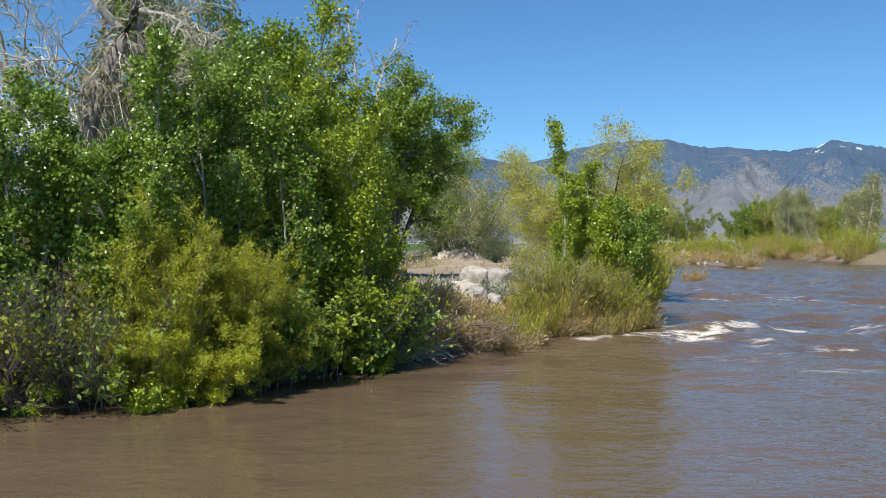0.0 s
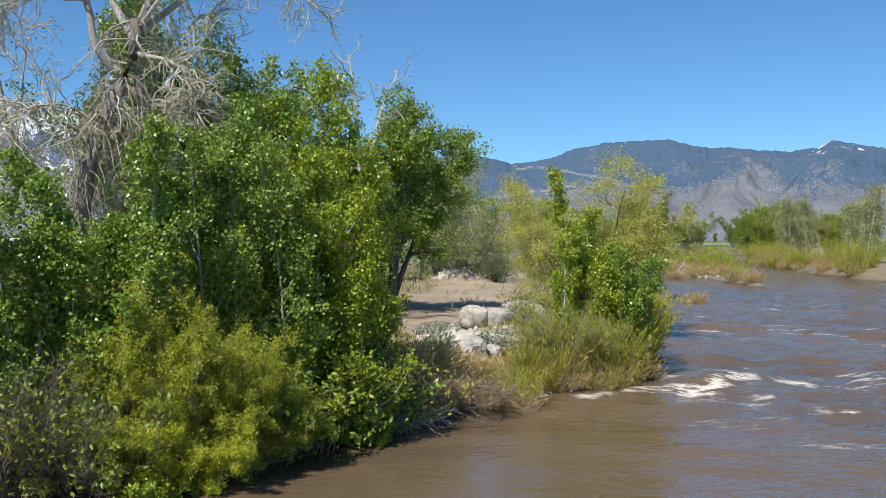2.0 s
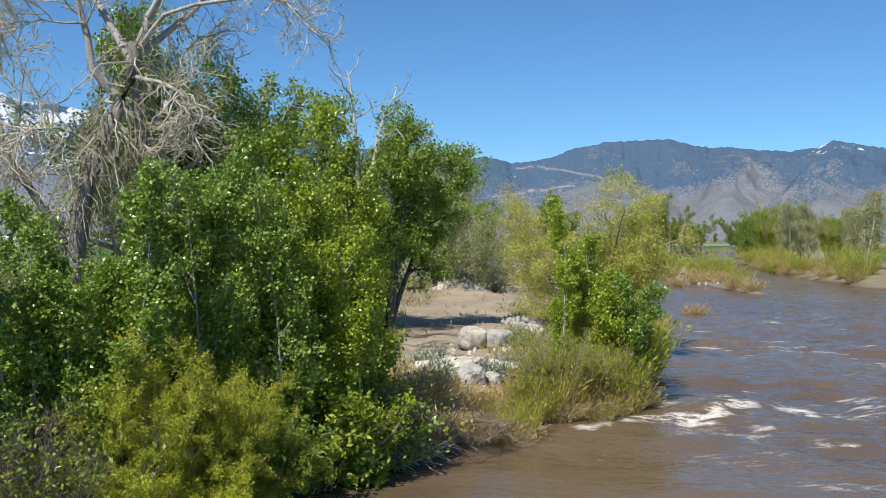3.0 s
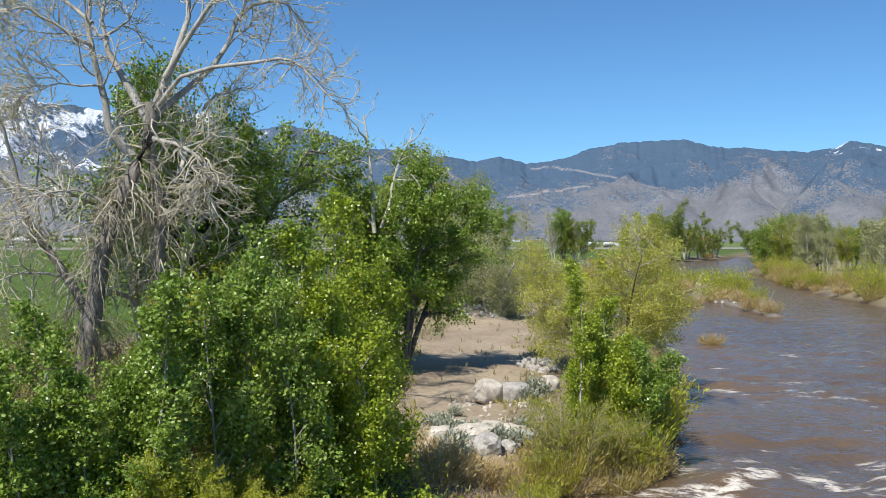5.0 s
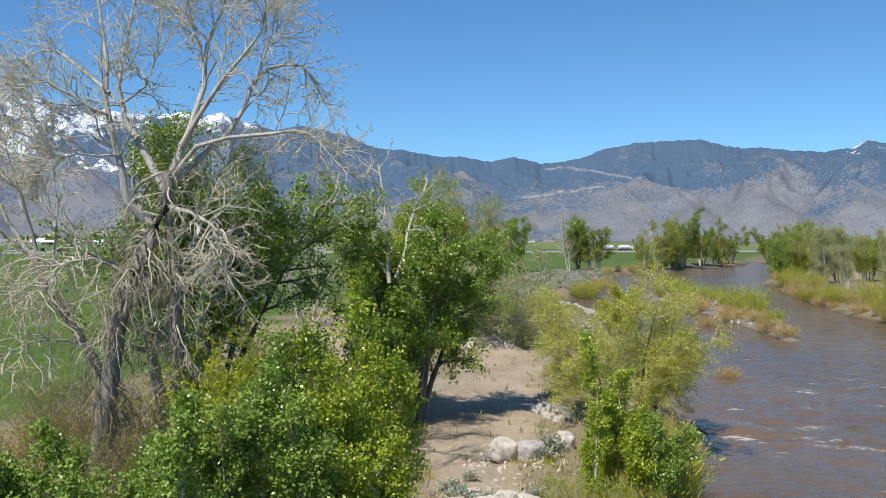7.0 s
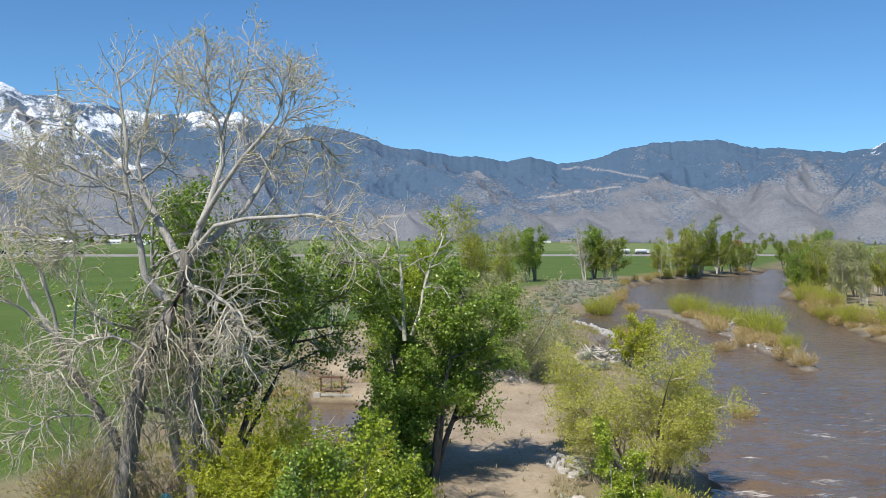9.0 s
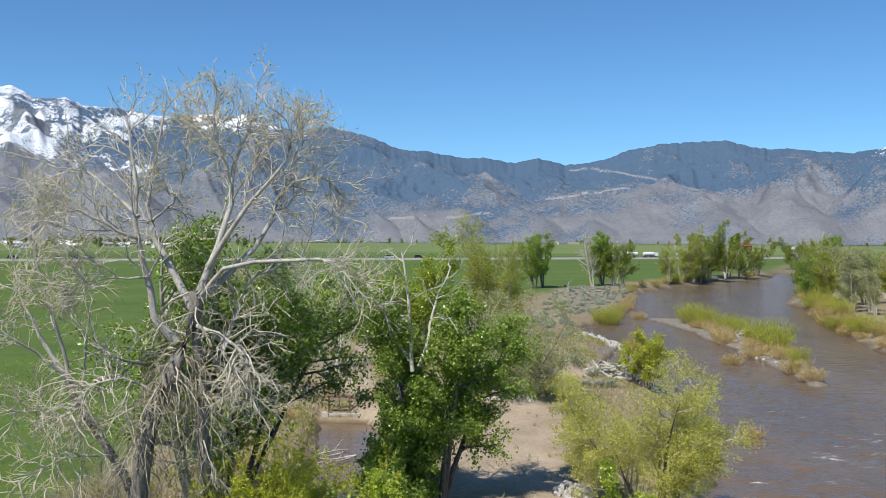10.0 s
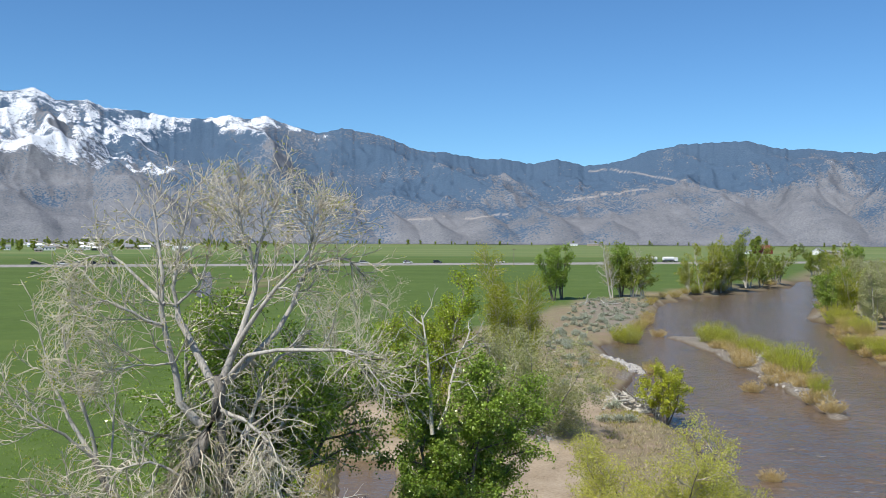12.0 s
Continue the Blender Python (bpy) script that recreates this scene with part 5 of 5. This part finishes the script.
# ---- rough grass over the dry ground and the meadow's edge ----
def rough_grass(name, label, n, seed, region, material, h, keep):
    rng = np.random.default_rng(seed)
    x, y = rng.uniform(region[0], region[1], n * 3), rng.uniform(region[2], region[3], n * 3)
    z, cov = land(x, y)
    ok = np.nonzero(keep(x, y, z, cov) > rng.random(len(x)))[0][:n]
    base = np.stack([x[ok], y[ok], z[ok] - 0.02], 1)
    base = np.repeat(base, 7, 0) + rng.normal(0, 0.07, (len(base) * 7, 3)) * np.array([1, 1, 0])
    up = np.zeros_like(base) + np.array([0, 0, 1.0]) + rng.normal(0, 0.3, base.shape)
    tagged(new(name, raw_mesh(name, *blades(rng, base, h * 0.16, 6.0, 0.0, up), material, False)), label, "grass", kind="stuff")


rough_grass("dry_tussock", "thin dry tussock grass on sandy soil", 7500, 121, (-14, 14, 22, 112), BLADE_DRY, 0.28, lambda x, y, z, c: (z > 0.35) * (1 - 0.94 * c["sand"]) * (1 - c["meadow"]) * 0.8)
rough_grass("green_tussock", "patches of low green grass on the bank", 6000, 122, (-16, 13, 20, 110), BLADE_GREEN, 0.26, lambda x, y, z, c: (z > 0.3) * (1 - c["sand"]) * smooth(fractal(x, y, 33, 6.0, 3), 0.0, 0.6))
rough_grass("meadow_grass", "short green meadow grass", 6000, 123, (-42, -11, 24, 100), LEAF_GREEN, 0.16, lambda x, y, z, c: c["meadow"])


# ---- canal gate ----
def canal_gate():
    ob = thing("canal_gate", "concrete canal headgate with a rusty steel lift frame", "sluice gate", (-10.1, 60.7, -0.28))
    part("headwall", box(bmesh.new(), 0.62, 1.4, -0.16, 0.16, -1.0, 0.8, 0.02), CONCRETE, ob, "pale weathered concrete")
    part("wing_wall", box(bmesh.new(), -1.05, -0.62, -0.2, 0.2, -1.0, 0.85, 0.02), CONCRETE, ob)
    part("sill", box(bmesh.new(), -0.62, 0.62, -0.14, 0.14, -1.0, 0.15, 0.015), CONCRETE, ob)
    part("lintel", box(bmesh.new(), -0.62, 0.62, -0.14, 0.14, 0.64, 0.8, 0.015), CONCRETE, ob)
    part("gate_leaf", box(bmesh.new(), -0.55, 0.55, -0.04, 0.0, 0.15, 0.45, 0.006), STEEL_RUST, ob)
    for x in (-0.66, 0.66):
        part("post", box(bmesh.new(), x - 0.05, x + 0.05, 0.17, 0.27, 0.4, 1.75, 0.008), STEEL_RUST, ob)
    part("crossbar", box(bmesh.new(), -0.75, 0.75, 0.16, 0.28, 1.75, 1.87, 0.008), STEEL_RUST, ob)
    part("lower_bar", box(bmesh.new(), -0.61, 0.61, 0.18, 0.26, 0.95, 1.03, 0.008), STEEL_RUST, ob)
    part("lift_screw", box(bmesh.new(), -0.025, 0.025, 0.2, 0.25, 0.8, 2.2, 0.004), STEEL_RUST, ob)
    bm = bmesh.new()
    r = bmesh.ops.create_circle(bm, segments=18, radius=0.24, matrix=pose(0, 0.22, 2.1))
    bmesh.ops.contextual_create(bm, geom=bm.edges[:])
    bmesh.ops.inset_region(bm, faces=bm.faces[:], thickness=0.05)
    bm.faces.ensure_lookup_table()
    inner = [f for f in bm.faces if len(f.verts) == 18]
    bmesh.ops.delete(bm, geom=inner, context="FACES")
    bmesh.ops.solidify(bm, geom=bm.faces[:], thickness=0.03)
    part("hand_wheel", bm, STEEL_RUST, ob)


canal_gate()


def field_gate():
    ob = thing("field_gate", "dark wooden field gate panel beside the track", "gate", on_ground(-16.2, 121), turn=8)
    for x in (-1.1, 1.1):
        part("post", box(bmesh.new(), x - 0.09, x + 0.09, -0.09, 0.09, -0.2, 1.6, 0.01), WOOD_OLD, ob)
    for z in (0.25, 0.6, 0.95, 1.3):
        part("rail", box(bmesh.new(), -1.01, 1.01, -0.03, 0.03, z, z + 0.16, 0.005), WOOD_OLD, ob)


field_gate()


def barrel():
    bm = bmesh.new()
    prof = [(0.0, 0.0), (0.27, 0.0), (0.29, 0.03), (0.29, 0.28), (0.305, 0.3), (0.29, 0.32), (0.29, 0.56), (0.305, 0.58), (0.29, 0.6), (0.29, 0.85), (0.27, 0.88), (0.0, 0.88)]
    vs = [bm.verts.new((r, 0, z)) for r, z in prof]
    es = [bm.edges.new(p) for p in zip(vs, vs[1:])]
    bmesh.ops.spin(bm, geom=vs + es, cent=(0, 0, 0), axis=(0, 0, 1), angle=2 * math.pi, steps=20)
    bmesh.ops.remove_doubles(bm, verts=bm.verts, dist=0.001)
    me = bpy.data.meshes.new("barrel")
    bm.to_mesh(me)
    bm.free()
    me.materials.append(PLASTIC_BLUE)
    ob = new("drum", me)
    ob.matrix_basis = pose(-11.7, 36.0, ground_height(-11.7, 36.0) + 0.1, 80, 0, 50) @ Matrix.Diagonal((0.45, 0.45, 0.45, 1))
    tagged(ob, "small blue plastic drum lying under the trees", "drum")


barrel()


def field_ditch():
    """A narrow ditch of still water across the far meadow."""
    line = [(-70, 200), (-84, 242), (-101, 292), (-124, 356)]
    verts = [(x + o, y, ground_height(x, y) + 0.05) for x, y in line for o in (-1.6, 1.6)]
    me = raw_mesh("ditch_water", verts, [(2 * i, 2 * i + 1, 2 * i + 3, 2 * i + 2) for i in range(len(line) - 1)], WATER)
    tagged(new("ditch_water", me), "narrow ditch of still water across the meadow", "ditch", kind="structure")


field_ditch()


# ---- the highway and what stands on it ----
def road_y(x):
    return 397 + (x + 234.2) * (617 - 397) / 473.0


def highway():
    d = Vector((473, 220, 0)).normalized()
    nrm = Vector((-d.y, d.x, 0))
    mid = Vector((0, road_y(0), 0))
    prof = [(-9.0, 0.9), (-5.2, 1.75), (5.2, 1.75), (9.0, 0.9)]
    ts = [-2600 + i * 100 for i in range(53)]
    verts = [tuple(mid + d * t + nrm * o + Vector((0, 0, z))) for t in ts for o, z in prof]
    faces = [(i * 4 + k, i * 4 + k + 1, i * 4 + k + 5, i * 4 + k + 4) for i in range(len(ts) - 1) for k in range(3)]
    tagged(new("road", raw_mesh("road", verts, faces, ASPHALT, False)), "straight grey highway on a low bank", "road", kind="structure")
    return math.degrees(math.atan2(d.y, d.x))


ROAD_TURN = highway()


def wheel(parent, x, y, r, w):
    bm = bmesh.new()
    bmesh.ops.create_cone(bm, cap_ends=True, segments=16, radius1=r, radius2=r, depth=w, matrix=pose(x, y, r, 90))
    t = part("wheel", bm, RUBBER, parent)
    bm = bmesh.new()
    bmesh.ops.create_cone(bm, cap_ends=True, segments=12, radius1=r * 0.6, radius2=r * 0.6, depth=w + 0.02, matrix=pose(x, y, r, 90))
    part("rim", bm, ROOF_GREY, t)


def car(at, turn, paint, label, tall=1.7, long=4.8):
    ob = thing("car", label, "car", at, "cars on the highway", turn=turn)
    bm = box(bmesh.new(), -long / 2, long / 2, -0.92, 0.92, 0.35, 0.98, 0.12)
    part("body", bm, paint, ob)
    bm = bmesh.new()
    z0, z1 = 0.96, tall - 0.06
    pts = [(-long * 0.46, z0), (-long * 0.38, z1), (long * 0.1, z1), (long * 0.26, z0)]
    vs = [bm.verts.new((x, s * (0.88 if z == z0 else 0.72), z)) for s in (-1, 1) for x, z in pts]
    bm.faces.new(vs[:4])
    bm.faces.new(vs[7:3:-1])
    for i in range(4):
        j = (i + 1) % 4
        bm.faces.new((vs[i], vs[i + 4], vs[j + 4], vs[j]))
    part("window", bm, GLASS_DARK, ob)
    part("roof", box(bmesh.new(), -long * 0.38, long * 0.1, -0.74, 0.74, z1 - 0.01, z1 + 0.07, 0.03), paint, ob)
    for x in (-long * 0.3, long * 0.31):
        for y in (-0.85, 0.85):
            wheel(ob, x, y, 0.35, 0.22)
    return ob


def on_road(x, side=-2.2):
    return (x, road_y(x) + side, 1.76)


for x, paint, side, label in ((-79.5, PAINT_WHITE, -2.2, "white sport utility car on the highway"), (-58, PAINT_WHITE, -2.2, "white saloon car on the highway"), (-43, PAINT_DARK, -2.2, "dark sport utility car on the highway"), (-10, PAINT_WHITE, -2.2, "white saloon car on the highway"),
                              (-220, PAINT_DARK, -2.2, "dark pickup-sized car on the highway"), (-210, PAINT_WHITE, -2.2, "white saloon car on the highway"), (-112, PAINT_DARK, 2.2, "dark saloon car on the highway"), (-203, PAINT_WHITE, -2.0, "white van-like car at the roadside"), (-197, PAINT_DARK, -2.0, "dark car at the roadside"), (-191, PAINT_DARK, -2.0, "dark car at the roadside")):
    car(on_road(x, side), ROAD_TURN, paint, label)


def tank_truck(at, turn, label, cab=True):
    ob = thing("tank_truck", label, "truck", at, "tank trucks", turn=turn)
    bm = bmesh.new()
    bmesh.ops.create_cone(bm, cap_ends=True, segments=20, radius1=1.1, radius2=1.1, depth=7.0, matrix=pose(0, 0, 2.2, 0, 90, 0))
    bmesh.ops.bevel(bm, geom=[e for e in bm.edges if len(e.link_faces) == 2 and any(len(f.verts) > 4 for f in e.link_faces)], offset=0.25, segments=2, affect="EDGES")
    part("tank", bm, PAINT_WHITE, ob)
    part("chassis", box(bmesh.new(), -3.6, 6.0 if cab else 3.6, -0.5, 0.5, 0.75, 1.1, 0.02), PAINT_DARK, ob)
    if cab:
        c = part("cab", box(bmesh.new(), 4.0, 6.2, -1.15, 1.15, 0.8, 2.9, 0.15), PAINT_WHITE, ob)
        part("windscreen", box(bmesh.new(), 6.15, 6.23, -0.95, 0.95, 1.8, 2.6, 0.02), GLASS_DARK, c)
    for x in (-2.8, -1.6, 2.2) + ((5.2,) if cab else ()):
        for y in (-1.0, 1.0):
            wheel(ob, x, y, 0.5, 0.3)


tank_truck(on_road(87.5), ROAD_TURN, "white tank truck on the highway")
tank_truck(on_road(77.2), ROAD_TURN, "white tank trailer on the highway", False)


def utility_pole(x, y):
    ob = thing("utility_pole", "wooden utility pole beside the highway", "pole", on_ground(x, y))
    bm = bmesh.new()
    bmesh.ops.create_cone(bm, cap_ends=True, segments=8, radius1=0.18, radius2=0.12, depth=9, matrix=pose(0, 0, 4.4))
    part("pole", bm, WOOD_OLD, ob)
    part("crossarm", box(bmesh.new(), -1.1, 1.1, -0.07, 0.07, 8.1, 8.3, 0.01), WOOD_OLD, ob)


utility_pole(-2.5, road_y(-2.5) - 10)


# ---- farmsteads ----
def building(name, label, x, y, lx, ly, eave, ridge, wall, roof, turn=0.0, openings=3):
    ob = thing(name, label, "barn" if name == "barn" else "house", (x, y, 0.9), "farm buildings", turn=turn)
    part("wall", box(bmesh.new(), -lx / 2, lx / 2, -ly / 2, ly / 2, -0.3, eave), wall, ob)
    bm = bmesh.new()
    o = 0.5
    for s in (-1, 1):
        a = [bm.verts.new((-lx / 2 - o, s * (ly / 2 + o), eave - 0.25)), bm.verts.new((lx / 2 + o, s * (ly / 2 + o), eave - 0.25)), bm.verts.new((lx / 2 + o, 0, ridge)), bm.verts.new((-lx / 2 - o, 0, ridge))]
        bm.faces.new(a if s < 0 else a[::-1])
    bmesh.ops.remove_doubles(bm, verts=bm.verts, dist=0.001)
    bmesh.ops.solidify(bm, geom=bm.faces[:], thickness=0.2)
    part("roof", bm, roof, ob)
    for s in (-1, 1):
        bm = bmesh.new()
        v = [bm.verts.new((s * lx / 2 * 0.998, -ly / 2, eave)), bm.verts.new((s * lx / 2 * 0.998, ly / 2, eave)), bm.verts.new((s * lx / 2 * 0.998, 0, ridge - 0.2))]
        bm.faces.new(v)
        bmesh.ops.solidify(bm, geom=bm.faces[:], thickness=0.05)
        part("gable", bm, wall, ob)
    for n in range(openings):
        cx = (n + 0.5) / openings * lx - lx / 2
        part("window", box(bmesh.new(), cx - 0.7, cx + 0.7, -ly / 2 - 0.06, -ly / 2 - 0.01, 1.0, min(eave - 0.3, 2.3)), GLASS_DARK, ob)


for row in (("barn", "red wooden barn beyond the fields", 271, 1040, 18, 12, 5.5, 9.5, PAINT_RED, PAINT_RED, 20, 2), ("house", "white farmhouse beyond the fields", 318, 1000, 12, 9, 4, 7.5, PAINT_WHITE, ROOF_GREY, 60, 3), ("house", "low tan farm shed beyond the fields", 335, 1000, 22, 8, 3, 4.5, PAINT_TAN, ROOF_GREY, 0, 4),
            ("house", "white farm shed beyond the fields", 232, 1010, 14, 8, 3, 5, PAINT_WHITE, ROOF_GREY, 10, 3), ("house", "small white shed beyond the fields", 252, 1030, 8, 6, 3, 4.5, PAINT_WHITE, ROOF_GREY, 5, 2),
            ("house", "long white shed at the village edge", -510, 952, 14, 8, 3.5, 5.5, PAINT_WHITE, ROOF_GREY, 25, 4), ("house", "pale blue-grey shed at the village edge", -561, 952, 13, 8, 4, 6, PAINT_WHITE, ROOF_GREY, 25, 4), ("house", "white house in the village", -598, 1224, 14, 9, 4.5, 7.5, PAINT_WHITE, PAINT_WHITE, 25, 3),
            ("house", "long low white shed in the village", -663, 1224, 22, 8, 3.5, 5, PAINT_WHITE, PAINT_WHITE, 25, 5), ("house", "dark shed with a pale roof at the village edge", -459, 960, 12, 8, 3, 5, PAINT_DARK, PAINT_WHITE, 25, 4), ("house", "small tan shed at the roadside", -425, 850, 8, 5, 2.6, 3.4, PAINT_TAN, ROOF_GREY, 25, 2), ("house", "small tan house at the roadside", -456, 833, 7, 5, 2.6, 3.4, PAINT_TAN, ROOF_GREY, 25, 2),
            ("house", "low house among trees in the village", -476, 1088, 16, 9, 3.5, 5.5, PAINT_TAN, ROOF_GREY, 25, 3), ("house", "small white house at the mountains' foot", 150, 2500, 20, 14, 5, 8, PAINT_WHITE, ROOF_GREY, 0, 2), ("house", "farm shed at the mountains' foot", 210, 2550, 40, 14, 5, 7, PAINT_TAN, ROOF_GREY, 0, 3)):
    building(*row)
rng = np.random.default_rng(23)
for n in range(22):
    d, az = rng.uniform(1000, 1900), radians(rng.uniform(-33, -19))
    long_ = rng.uniform(9, 24)
    pale = rng.random() < 0.6
    building("house", "pale village house far across the fields" if pale else "brown village house far across the fields", d * math.sin(az), d * math.cos(az), long_, 8, 3.2, rng.uniform(4.8, 6.5), PAINT_WHITE if pale else PAINT_TAN, PAINT_WHITE if rng.random() < 0.4 else ROOF_GREY, rng.uniform(0, 50), 3)

TREE_FAR = plant("tree", "small dark tree far across the fields", "tree", (0, 0, 0), 86, (1, 8.0, 0.2, 3, 0.02, 0.05), (11, 0.12, 2.8, 55, 0.1, 0.12, 0.45), (4, 0.2, 1.4, 50, 0.05, 0.16, 0.3), None, (LEAF_MEADOW, 9, 0.8, 0.4, 1.2), BARK_DARK, TWIG_BROWN, 0.16, "far trees", seg=2)
rng = np.random.default_rng(17)
spots = [(-586, 952, 1.3), (-541, 945, 1.2), (-476, 952, 1.0), (-428, 952, 1.4), (-394, 1020, 1.2), (-289, 884, 1.2), (-561, 1173, 1.4), (-510, 1190, 1.2), (-629, 1173, 1.4), (262, 1030, 2.2), (258, 1036, 1.8), (300, 1020, 1.2), (345, 1030, 1.2), (-272, 892, 1.0)]
for n in range(60):
    az = radians(rng.uniform(-31, 27))
    d = rng.uniform(2300, 2800)
    spots.append((d * math.sin(az), d * math.cos(az), rng.uniform(0.8, 1.8)))
for n in range(150):
    d, az = 980 + 1750 * rng.random() ** 0.8, radians(rng.uniform(-33, -15))
    spots.append((d * math.sin(az), d * math.cos(az), rng.uniform(0.7, 1.5)))
strew(TREE_FAR, spots)
